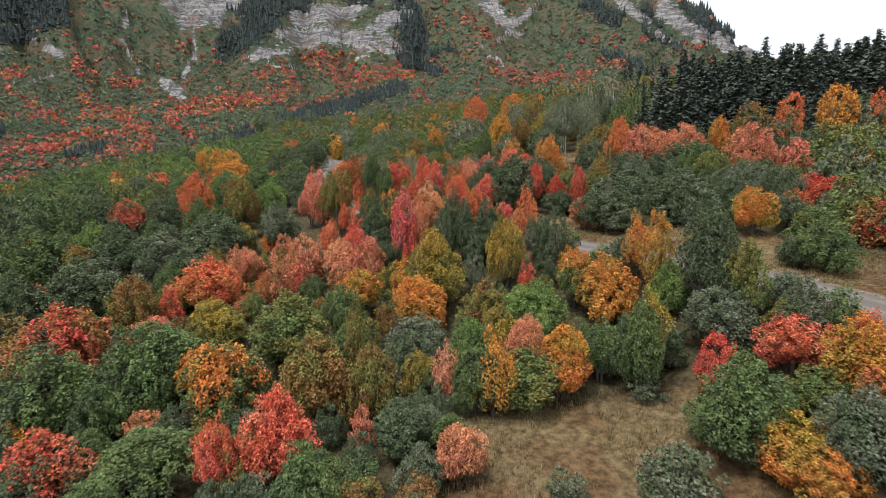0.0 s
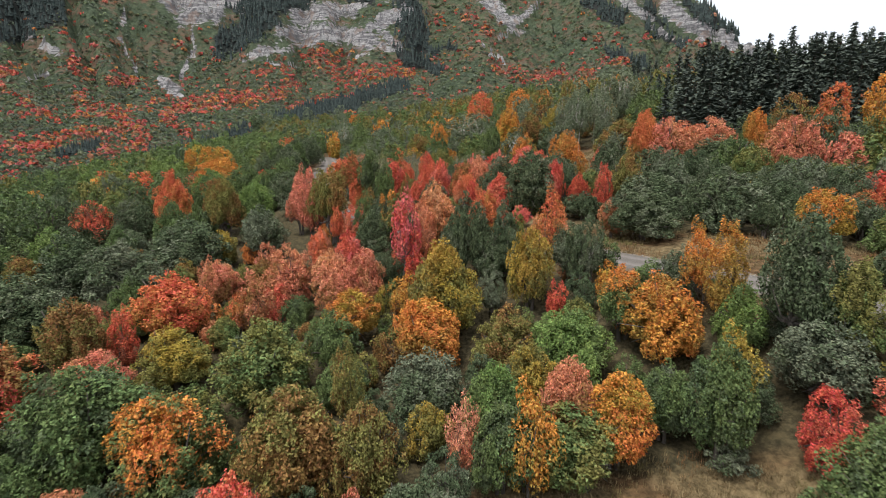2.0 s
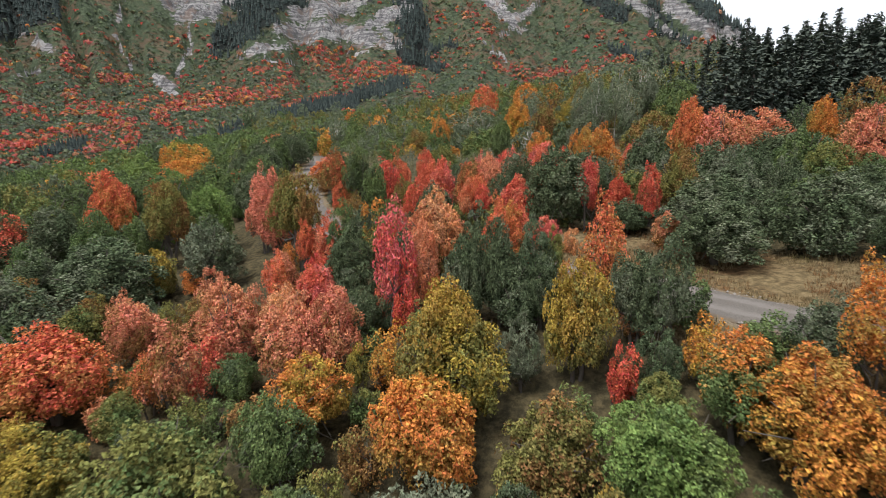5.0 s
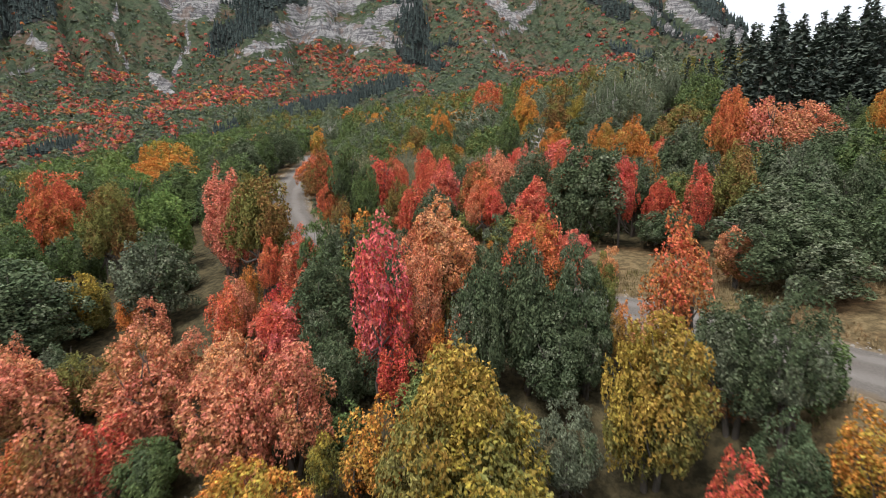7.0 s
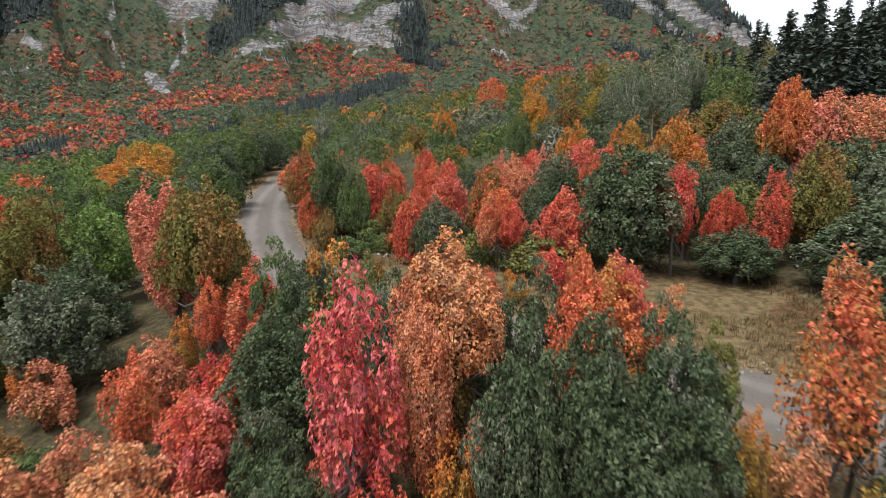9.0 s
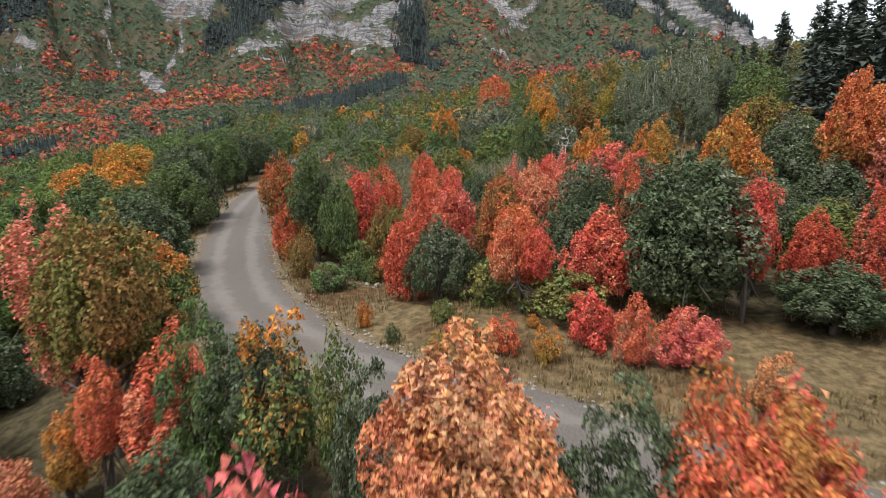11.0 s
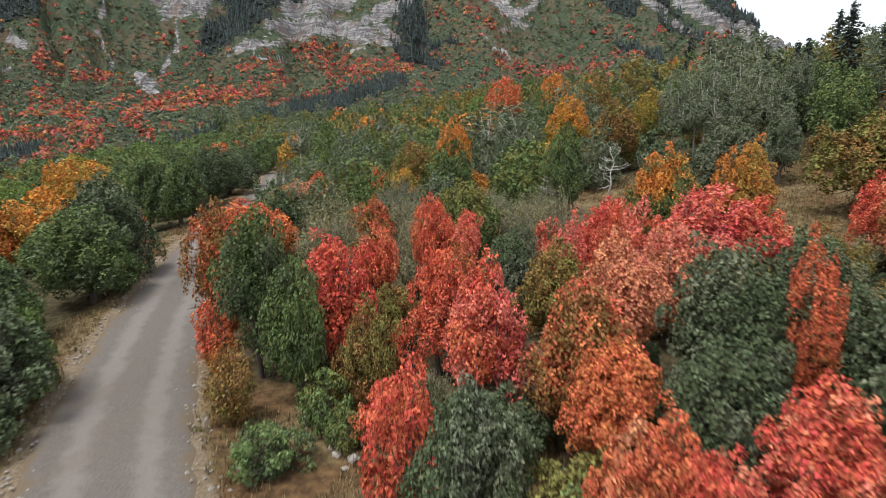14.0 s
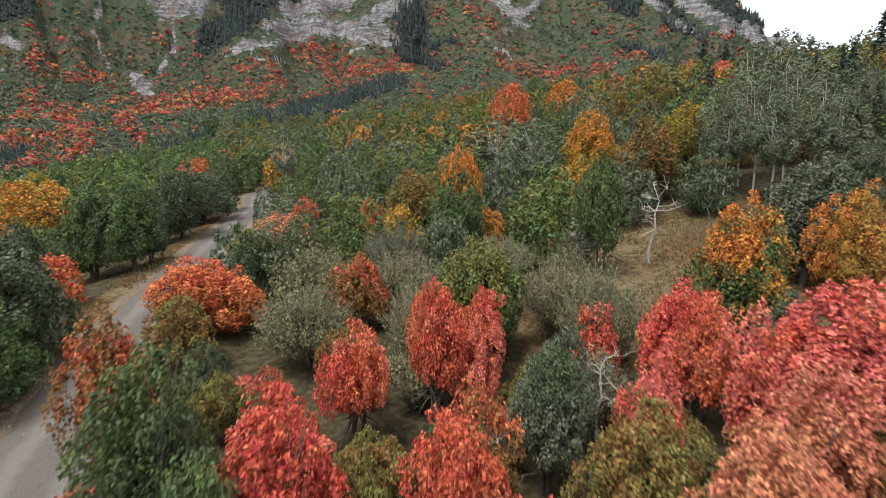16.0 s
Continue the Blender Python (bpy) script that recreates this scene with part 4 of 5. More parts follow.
plant("oak", "green", -14.6, 24.6, 5.6, 3.8)
plant("maple", "salmon", 0.8, 24.8, 2.8, 3.0)
plant("maple", "rust_red", 21.0, 24.9, 2.3, 3.1)
plant("maple", "red", -8.1, 25.1, 4.2, 4.8)
plant("maple", "green", 14.8, 25.8, 4.9, 5.2)
plant("maple", "olive", 19.1, 26.5, 3.4, 2.7)
plant("maple", "gold", 21.4, 26.8, 4.0, 4.0)
plant("maple", "orange", -23.2, 27.1, 2.3, 2.5)
plant("maple", "red", 22.0, 27.5, 1.9, 2.3, 1.0)
plant("shrub", "salmon", -4.5, 28.1, 1.5, 2.3)
plant("wispy", "grey", -0.7, 28.3, 2.3, 2.3)
plant("maple", "red", 21.1, 28.7, 2.0, 2.2)
plant("oak", "green", -19.7, 29.0, 3.8, 4.1)
plant("maple", "salmon", -17.4, 29.3, 3.1, 2.3)
plant("oak", "green", -22.6, 29.6, 5.9, 6.0)
plant("maple", "red", 19.6, 29.6, 3.7, 3.3)
plant("oak", "oak", 20.3, 30.2, 2.7, 3.3, 1.3)
plant("maple", "russet", -4.2, 30.3, 3.5, 4.8)
plant("maple", "red", 15.8, 30.3, 2.5, 3.4)
plant("maple", "russet", -7.5, 30.9, 5.0, 5.5)
plant("maple", "yellow", 19.9, 30.9, 2.8, 3.2)
plant("shrub", "grey", 12.3, 31.5, 2.2, 1.6)
plant("maple", "green", -12.9, 31.6, 3.9, 2.9)
plant("maple", "turning", -13.3, 31.7, 5.5, 5.6)
plant("oak", "green", -18.2, 33.0, 6.5, 5.9)
plant("maple", "olive", 18.8, 33.5, 3.0, 3.6, 2.4)
plant("oak", "grey", 17.5, 33.5, 5.0, 4.2)
plant("maple", "yellow", -1.6, 34.0, 2.8, 2.9)
plant("oak", "grey", 10.6, 35.2, 3.2, 3.2)
plant("oak", "oak", 17.4, 35.6, 4.4, 5.7, 2.7)
plant("maple", "rust_red", -26.0, 35.8, 7.0, 5.9)
plant("oak", "grey", -1.9, 37.0, 4.7, 3.8)
plant("maple", "fresh", 15.7, 37.9, 3.0, 3.7)
plant("maple", "olive", -11.2, 38.7, 6.2, 5.4)
plant("tall", "orange", 15.3, 39.1, 2.2, 3.8, 2.4)
plant("maple", "fresh", 6.9, 39.3, 4.9, 4.0)
plant("maple", "russet", 3.0, 40.4, 4.1, 4.1)
plant("oak", "green", 28.5, 40.4, 4.5, 3.8)
plant("maple", "orange", 14.3, 40.5, 1.8, 2.2, 3.5)
plant("maple", "russet", -23.7, 41.0, 4.2, 5.4, 0.3)
plant("maple", "turning", 10.3, 41.1, 3.7, 4.5)
plant("maple", "yellow", -17.4, 41.2, 4.7, 3.8)
plant("maple", "green", -7.9, 41.9, 3.8, 4.3)
plant("maple", "orange", -1.9, 42.0, 4.8, 4.3)
plant("oak", "oak", 27.2, 42.1, 2.8, 2.5)
plant("oak", "oak", -34.2, 43.1, 5.4, 6.0)
plant("tall", "red", -22.0, 43.3, 2.0, 3.8)
plant("maple", "crimson", 6.7, 44.0, 1.6, 2.1, 0.9)
plant("maple", "gold", 10.1, 44.0, 1.8, 2.4, 0.7)
plant("oak", "oak", 8.5, 44.6, 2.2, 2.7, 0.4)
plant("maple", "yellow", -0.7, 44.8, 4.9, 6.4)
plant("maple", "gold", -7.0, 44.6, 4.1, 4.1)
plant("oak", "oak", -30.7, 45.9, 7.3, 5.8)
plant("maple", "yellow", 5.3, 46.3, 3.4, 5.7)
plant("oak", "grey", 2.7, 46.3, 2.1, 2.5, 1.0)
plant("oak", "grey", 9.4, 46.3, 2.4, 2.8, 2.5)
plant("maple", "flame", -20.0, 46.9, 5.8, 4.8)
plant("maple", "yellow", -5.2, 47.1, 1.2, 1.6, 1.1)
plant("oak", "oak", 8.3, 47.3, 3.0, 3.7, 1.0)
plant("maple", "salmon", -14.4, 47.4, 2.4, 3.7, 1.2)
plant("maple", "orange", -3.6, 47.4, 2.4, 2.9, 0.3)
plant("maple", "flame", -15.9, 47.7, 1.7, 2.2, 1.1)
plant("wispy", "salmon", 8.4, 47.8, 1.8, 1.7)
plant("maple", "salmon", -8.6, 48.5, 3.9, 4.7)
plant("maple", "salmon", -6.6, 48.7, 2.9, 3.5, 1.2)
plant("maple", "red", -13.3, 48.7, 2.2, 2.6, 0.6)
plant("oak", "olive", 33.1, 49.4, 4.4, 3.2)
plant("oak", "oak", 4.2, 50.2, 1.8, 2.6, 1.1)
plant("maple", "salmon", 6.4, 50.3, 1.4, 1.7, 1.3)
plant("oak", "oak", 2.8, 50.3, 3.4, 3.6)
plant("maple", "crimson", -3.1, 50.3, 1.6, 2.0, 1.1)
plant("oak", "oak", 0.3, 50.7, 2.6, 4.4, 1.2)
plant("maple", "oak", 2.0, 50.7, 2.6, 4.5, 1.3)
plant("tall", "orange", 5.6, 50.9, 1.0, 1.8, 1.1)
plant("maple", "salmon", -12.9, 50.9, 4.2, 5.1)
plant("oak", "oak", 4.0, 51.0, 2.4, 4.0, 1.2)
plant("maple", "salmon", -18.4, 51.4, 3.5, 3.9)
plant("maple", "pink", -3.7, 51.5, 2.4, 3.8, 3.3)
plant("maple", "gold", 28.9, 51.6, 4.5, 4.3)
plant("maple", "gold", 40.0, 51.6, 3.4, 4.1)
plant("maple", "orange", -1.3, 51.7, 1.5, 1.8, 0.8)
plant("oak", "olive", 5.1, 51.7, 1.2, 1.6, 2.9)
plant("oak", "oak", -3.9, 51.9, 1.7, 2.0)
plant("maple", "peach", -9.7, 52.0, 3.5, 3.7)
plant("oak", "grey", -26.6, 52.1, 6.4, 5.3)
plant("oak", "oak", 3.9, 52.5, 1.9, 2.2, 2.7)
plant("tall", "peach", -2.1, 52.6, 1.8, 4.1, 1.2)
plant("maple", "red", -4.2, 52.8, 2.2, 2.6)
plant("oak", "oak", -6.4, 52.9, 2.2, 2.6, 1.0)
plant("oak", "green", -39.9, 53.3, 7.1, 6.1)
plant("maple", "red", 3.5, 53.6, 2.0, 3.2, 1.9)
plant("maple", "salmon", -20.6, 53.9, 1.6, 3.2)
plant("maple", "flame", 2.3, 53.9, 1.5, 1.8, 3.8)
plant("maple", "salmon", -12.5, 54.0, 2.0, 2.4, 0.8)
plant("maple", "russet", -1.3, 54.1, 1.6, 2.9, 1.2)
plant("oak", "oak", 1.2, 54.5, 2.1, 2.5, 2.6)
plant("oak", "oak", -32.4, 54.7, 6.1, 5.9)
plant("oak", "oak", -0.1, 54.9, 1.8, 2.6, 1.2)
plant("oak", "oak", -19.5, 55.1, 2.7, 2.5)
plant("oak", "oak", -6.8, 55.5, 3.3, 3.9, 1.2)
plant("maple", "crimson", -8.9, 56.1, 2.6, 3.2, 0.5)
plant("oak", "oak", -3.4, 57.5, 1.9, 3.0, 1.2)
plant("maple", "salmon", -11.8, 57.9, 2.7, 3.3, 0.5)
plant("oak", "oak", 24.8, 58.9, 7.1, 5.6)
plant("oak", "oak", -24.1, 58.9, 7.2, 5.3)
plant("oak", "oak", 17.8, 59.0, 6.4, 4.5)
plant("oak", "grey", -6.4, 59.7, 2.6, 3.4, 1.2)
plant("maple", "salmon", -17.3, 59.7, 2.2, 2.6)
plant("tall", "orange", -12.1, 60.6, 1.4, 1.8, 1.1)
plant("tall", "red", -9.3, 60.8, 2.7, 3.2, 1.0)
plant("maple", "salmon", 15.2, 61.0, 2.7, 3.3)
plant("maple", "crimson", 40.8, 61.5, 6.4, 4.4)
plant("maple", "yellow", -22.4, 62.0, 3.5, 3.5)
plant("oak", "grey", -18.3, 62.0, 4.5, 5.2)
plant("maple", "orange", -19.4, 62.0, 2.5, 2.2)
plant("maple", "russet", -11.8, 62.6, 4.0, 4.8, 2.5)
plant("shrub", "peach", 8.5, 62.8, 1.4, 1.9)
plant("tall", "salmon", -14.4, 64.4, 3.1, 4.5, 2.7)
plant("oak", "oak", 19.4, 64.6, 7.8, 5.4)
plant("oak", "oak", -50.0, 65.0, 7.2, 7.9)
plant("oak", "green", -28.8, 65.6, 4.3, 5.2, 1.2)
plant("maple", "pink", 7.2, 65.9, 2.6, 2.2)
plant("tall", "pink", 5.3, 66.0, 1.5, 2.5)
plant("shrub", "orange", 2.2, 66.7, 1.2, 1.3)
plant("shrub", "yellow", -2.0, 67.8, 1.0, 0.9)
plant("shrub", "red", 0.7, 67.6, 1.4, 1.4)
plant("shrub", "red", 4.2, 67.7, 2.0, 2.0)
plant("oak", "oak", 14.3, 68.4, 4.6, 2.9)
plant("tall", "orange", 51.4, 68.5, 3.7, 5.0, 0.3)
plant("maple", "salmon", -16.2, 68.5, 3.4, 4.0, 2.2)
plant("shrub", "green", -3.9, 69.2, 0.7, 0.9)
plant("maple", "red", 4.2, 69.0, 1.8, 1.6)
plant("maple", "russet", -24.5, 69.0, 4.0, 4.9, 2.7)
plant("maple", "half_red", -39.1, 69.1, 5.2, 5.8)
plant("shrub", "green", -0.5, 69.2, 0.7, 0.5)
plant("shrub", "red", -1.3, 69.2, 0.9, 0.8)
plant("shrub", "orange", 2.1, 69.4, 0.6, 0.6)
plant("maple", "olive", 50.1, 70.0, 8.3, 8.2)
plant("oak", "oak", 35.7, 70.0, 5.3, 5.0)
plant("maple", "crimson", 14.2, 70.0, 2.6, 3.1, 1.5)
plant("tall", "red", 16.9, 70.0, 2.0, 4.0, 1.2)
plant("oak", "oak", 28.6, 70.0, 4.3, 5.8, 0.5)
plant("maple", "olive", 42.8, 70.0, 5.3, 4.6)
plant("maple", "yellow", 33.6, 70.0, 3.1, 3.7)
plant("maple", "red", 11.4, 70.0, 2.6, 4.0, 2.0)
plant("oak", "grey", 24.1, 70.0, 5.6, 6.7, 0.3)
plant("oak", "oak", -35.5, 70.2, 5.3, 6.3)
plant("shrub", "olive", 3.6, 70.5, 3.7, 1.9)
plant("oak", "oak", 8.9, 70.8, 6.2, 7.1)
plant("maple", "russet", 19.7, 70.9, 4.4, 5.3, 1.4)
plant("shrub", "olive", 9.0, 71.0, 2.4, 1.6)
plant("shrub", "olive", -1.8, 71.1, 1.2, 0.9)
plant("maple", "turning", -14.8, 71.1, 4.2, 4.4)
plant("shrub", "gold", -5.4, 71.3, 0.8, 1.2)
plant("oak", "fresh", -22.2, 71.8, 4.7, 5.7, 0.8)
plant("maple", "red", 5.7, 71.9, 3.9, 4.4)
plant("maple", "flame", -32.1, 73.0, 4.0, 5.8, 2.8)
plant("oak", "oak", 13.5, 73.5, 3.5, 4.2, 1.8)
plant("shrub", "olive", 0.7, 73.6, 3.4, 2.4)
plant("oak", "oak", -2.0, 74.2, 3.7, 4.2)
plant("maple", "crimson", -3.7, 74.9, 2.4, 4.4)
plant("maple", "russet", -27.9, 75.0, 4.4, 5.3, 1.6)
plant("oak", "oak", 4.8, 75.0, 3.7, 4.5)
plant("maple", "flame", 2.0, 75.6, 3.1, 3.7, 0.8)
plant("maple", "salmon", 47.9, 76.7, 5.0, 5.9)
plant("oak", "oak", 12.5, 77.0, 5.9, 6.6)
plant("maple", "rust_red", 1.6, 77.5, 3.7, 4.4, 1.4)
plant("shrub", "green", -8.3, 77.9, 2.8, 1.6)
plant("oak", "oak", 6.6, 78.2, 4.3, 5.1, 1.4)
plant("oak", "grey", -19.1, 78.4, 4.2, 3.0)
plant("oak", "oak", -0.5, 78.6, 3.9, 2.2)
plant("shrub", "olive", -6.0, 79.0, 1.7, 1.4)
plant("maple", "red", -4.2, 79.0, 2.9, 2.3)
plant("maple", "salmon", 43.2, 79.6, 6.8, 7.9)
plant("maple", "orange", 15.1, 79.6, 4.4, 6.9, 1.7)
plant("maple", "pink", -1.1, 79.8, 3.7, 4.8, 1.4)
plant("shrub", "olive", -6.9, 80.4, 2.4, 2.3)
plant("oak", "oak", 10.2, 80.4, 3.8, 4.5, 1.5)
plant("maple", "russet", -10.6, 80.8, 1.8, 2.9)
plant("oak", "oak", -20.5, 80.9, 6.1, 5.9)
plant("maple", "russet", -5.5, 81.3, 2.6, 4.5)
plant("maple", "salmon", 3.8, 81.5, 4.0, 4.8, 1.4)
plant("maple", "olive", -47.8, 82.2, 5.4, 6.5)
plant("maple", "green", -8.5, 82.6, 3.0, 5.4, 0.3)
plant("maple", "flame", -37.3, 82.8, 4.3, 5.2, 2.0)
plant("shrub", "fresh", -19.9, 82.8, 2.8, 3.5)
plant("maple", "red", -4.3, 83.3, 2.0, 2.8)
plant("maple", "red", -2.6, 84.5, 3.3, 3.9, 1.6)
plant("maple", "russet", 2.2, 84.6, 3.5, 4.2, 1.3)
plant("oak", "green", -10.6, 84.7, 4.0, 6.9, 0.4)
plant("oak", "oak", 36.6, 85.1, 8.2, 6.3)
plant("maple", "red", -7.6, 85.3, 4.2, 5.7, 0.3)
plant("maple", "flame", -13.0, 85.5, 2.0, 3.4)
plant("maple", "salmon", 7.6, 85.8, 4.2, 5.0, 0.4)
plant("maple", "flame", 27.0, 86.0, 4.6, 5.5, 4.9)
plant("maple", "flame", 52.1, 86.0, 4.6, 5.5, 4.2)
plant("maple", "flame", 65.3, 86.0, 3.7, 5.7, 2.8)
plant("maple", "russet", 46.3, 86.0, 5.0, 6.0, 3.5)
plant("maple", "orange", 59.1, 86.0, 5.5, 6.6, 3.0)
plant("maple", "salmon", 30.0, 86.0, 8.3, 8.8)
plant("maple", "orange", 41.9, 86.1, 3.7, 4.9, 3.6)
plant("tall", "pink", 3.0, 86.4, 1.9, 3.4, 2.4)
plant("maple", "rust_red", -1.7, 87.0, 2.4, 2.9, 2.1)
plant("oak", "green", -60.7, 87.8, 8.5, 6.9)
plant("maple", "rust_red", -13.6, 88.3, 3.6, 6.6, 0.4)
plant("maple", "red", -8.4, 88.5, 4.1, 2.6)
plant("maple", "pink", 7.4, 88.8, 2.4, 3.5, 2.4)
plant("maple", "red", 13.1, 88.9, 3.6, 4.3, 1.2)
plant("oak", "grey", 0.6, 89.2, 3.1, 3.8, 1.4)
plant("maple", "pink", 11.1, 89.5, 6.3, 6.2)
plant("oak", "green", 43.7, 90.2, 3.8, 4.6, 2.2)
plant("oak", "grey", 1.6, 91.0, 2.7, 3.3, 2.0)
plant("maple", "red", 6.8, 91.4, 3.0, 3.6, 1.9)
plant("oak", "green", -30.3, 91.9, 5.9, 6.6)
plant("tall", "pink", -1.5, 92.2, 1.9, 3.0, 2.4)
plant("maple", "red", -6.4, 92.2, 3.2, 4.3, 0.9)
plant("maple", "red", -3.1, 92.8, 3.0, 4.1, 2.5)
plant("maple", "red", 6.9, 93.6, 4.0, 4.8, 0.4)
plant("oak", "oak", 11.9, 94.3, 4.2, 4.4)
plant("maple", "red", 34.9, 94.4, 6.2, 6.7)
plant("maple", "red", 23.4, 94.7, 3.5, 4.2, 0.8)
plant("oak", "green", -24.7, 95.1, 6.4, 6.0)
plant("maple", "red", 3.9, 95.2, 2.1, 2.5, 1.8)
plant("wispy", "wispy", -4.1, 95.4, 3.9, 4.0)
plant("maple", "salmon", 40.5, 96.0, 7.7, 7.2)
plant("maple", "red", -2.6, 96.3, 2.0, 2.4, 1.8)
plant("maple", "red", -1.2, 96.8, 2.6, 3.1, 2.1)
plant("maple", "yellow", 33.4, 97.9, 2.9, 3.8, 2.5)
plant("maple", "russet", -16.8, 99.5, 4.0, 4.0)
plant("maple", "turning", 12.0, 99.0, 4.8, 7.5)
plant("wispy", "wispy", -10.3, 99.7, 6.1, 5.0)
plant("wispy", "wispy", -4.4, 99.9, 4.4, 4.6)
plant("maple", "orange", 18.6, 100.1, 4.3, 5.2, 2.0)
plant("oak", "oak", -25.9, 99.9, 6.1, 7.3)
plant("maple", "russet", 28.2, 100.6, 8.2, 7.5)
plant("maple", "flame", -17.3, 104.1, 6.7, 4.5)
plant("maple", "rust_red", -7.9, 103.9, 4.0, 4.6)
plant("oak", "grey", 19.2, 104.8, 5.8, 7.0, 0.7)
plant("wispy", "olive", -0.7, 104.9, 5.6, 5.1)
plant("oak", "oak", -64.2, 105.6, 8.5, 5.6)
plant("wispy", "wispy", -5.5, 106.4, 6.1, 4.5)
plant("maple", "orange", -41.5, 108.5, 7.9, 6.9)
plant("wispy", "wispy", 0.8, 109.2, 6.5, 4.3)
plant("wispy", "wispy", -11.5, 110.2, 6.1, 4.4)
plant("oak", "green", 8.1, 110.3, 3.8, 5.7, 2.6)
plant("oak", "oak", -33.2, 110.7, 4.4, 5.3, 1.6)
plant("wispy", "grey", 7.0, 111.0, 3.1, 4.7)
plant("wispy", "grey", -6.5, 111.6, 4.9, 5.6)
plant("oak", "grey", 28.5, 113.5, 3.6, 4.4, 2.4)
plant("maple", "green", -1.9, 114.0, 4.7, 7.3, 0.4)
plant("maple", "orange", -1.6, 114.6, 3.7, 5.7, 3.4)
plant("maple", "olive", -17.9, 114.6, 4.8, 4.3)
plant("maple", "orange", -0.0, 115.5, 4.6, 4.3)
plant("oak", "green", -33.3, 118.7, 5.7, 6.9, 0.8)
plant("oak", "green", -29.8, 119.0, 5.8, 6.9, 0.7)
plant("maple", "russet", -5.6, 119.3, 5.2, 6.3, 0.9)
plant("aspen", "aspen", 31.1, 120.2, 4.2, 5.5)
plant("oak", "oak", -29.2, 120.3, 4.4, 5.6, 0.3)
plant("aspen", "aspen", 26.1, 120.9, 4.3, 5.6)
plant("aspen", "aspen", 30.4, 122.2, 4.3, 6.3)
plant("maple", "flame", -9.7, 122.7, 2.5, 3.0, 1.4)
plant("aspen", "aspen", 25.6, 123.0, 4.4, 6.9)
plant("maple", "salmon", -18.2, 123.8, 6.4, 3.4)
plant("oak", "grey", 35.7, 124.3, 4.5, 6.5, 2.6)
plant("aspen", "aspen", 30.5, 126.6, 4.7, 6.8)
plant("aspen", "aspen", 24.8, 126.8, 4.2, 5.7)
plant("maple", "russet", 17.5, 128.4, 7.4, 8.5)
plant("aspen", "aspen", 24.4, 128.9, 4.3, 6.5)
plant("aspen", "aspen", 27.6, 129.4, 4.9, 7.1)
plant("oak", "oak", -31.3, 131.1, 7.2, 7.4)
plant("aspen", "aspen", 6.9, 135.0, 7.5, 5.9)
plant("maple", "flame", -19.0, 135.8, 3.5, 3.1)
plant("maple", "gold", 14.1, 136.0, 7.0, 9.5)
plant("maple", "yellow", 24.7, 136.8, 7.0, 7.8)
plant("oak", "oak", -32.9, 139.9, 8.5, 6.0)
plant("maple", "gold", -55.3, 144.1, 8.5, 6.8)
plant("aspen", "aspen", 42.7, 144.5, 6.1, 7.4)
plant("oak", "grey", -10.0, 146.2, 8.5, 8.4)
plant("aspen", "aspen", 4.2, 146.7, 8.5, 6.1)
plant("oak", "oak", -32.8, 146.2, 4.9, 5.9)
plant("aspen", "aspen", 38.8, 148.5, 5.7, 7.8)
plant("maple", "orange", -64.3, 150.2, 3.4, 4.1, 2.7)
plant("aspen", "aspen", 42.8, 150.4, 6.6, 8.0)
plant("aspen", "aspen", -25.5, 152.4, 4.3, 6.7)
plant("maple", "yellow", -65.6, 157.0, 6.5, 7.1)
plant("oak", "green", 14.0, 158.7, 5.6, 8.1, 2.7)
plant("maple", "flame", -43.0, 163.2, 6.0, 6.4)
plant("oak", "green", -38.9, 165.0, 8.5, 6.6)
plant("oak", "grey", -52.9, 174.4, 8.5, 5.6)
plant("maple", "russet", 36.1, 177.8, 7.9, 9.4, 2.0)
plant("maple", "russet", 28.5, 179.8, 8.5, 10.2, 0.3)
plant("maple", "flame", 10.8, 187.0, 8.5, 10.2, 3.0)
plant("oak", "grey", -28.0, 189.1, 8.5, 7.1)
plant("maple", "gold", -4.7, 196.9, 8.5, 7.6)
plant("maple", "orange", 24.5, 201.3, 8.5, 10.2, 0.3)
plant("maple", "gold", -21.7, 203.1, 8.5, 8.8)
plant("maple", "pink", 61.4, 204.9, 7.0, 7.9)
plant("maple", "fresh", 7.7, 236.1, 8.5, 8.0)
plant("maple", "flame", 55.1, 260.3, 8.5, 6.4)


# ---------------------------------------------------------------- the rest of the wood, in between and beyond
rng = np.random.default_rng(77)


def open_grass(x, y, s):
    """Where no trees stand: the meadow by the road, the bank inside the bend, the glade behind."""
    meadow = (-28 < s < -10) and (1 < x < 17) and (18 < y < 31)
    bank = (2 < s < 13 - 5 * (y > 76)) and (40 < y < 82)
    glade = (24 < s < 56) and (98 < y < 121) and x > 6
    right = (3 < s < 9) and y <= 45
    return meadow or bank or glade or right


fill = {}
px = np.array([p[0] for p in planted])
py = np.array([p[1] for p in planted])
pr = np.array([p[2] for p in planted])
TRIES = 22000
cand_y = 14 + 316 * rng.random(TRIES) ** 1.2
cand_x = rng.uniform(-1, 1, TRIES) * (0.84 * cand_y + 12)
cand_y = np.append(cand_y, rng.uniform(-45, 34, 2500))
cand_x = np.append(cand_x, rng.uniform(-75, 75, 2500))
cand_s, _ = road_offset(cand_x, cand_y)
cand_z = ground_height(cand_x, cand_y)


def pick_tint(table, u):
    """The first tint whose share, added up, passes u."""
    for tint, share in table:
        u -= share
        if u < 0:
            return tint
    return table[0][0]


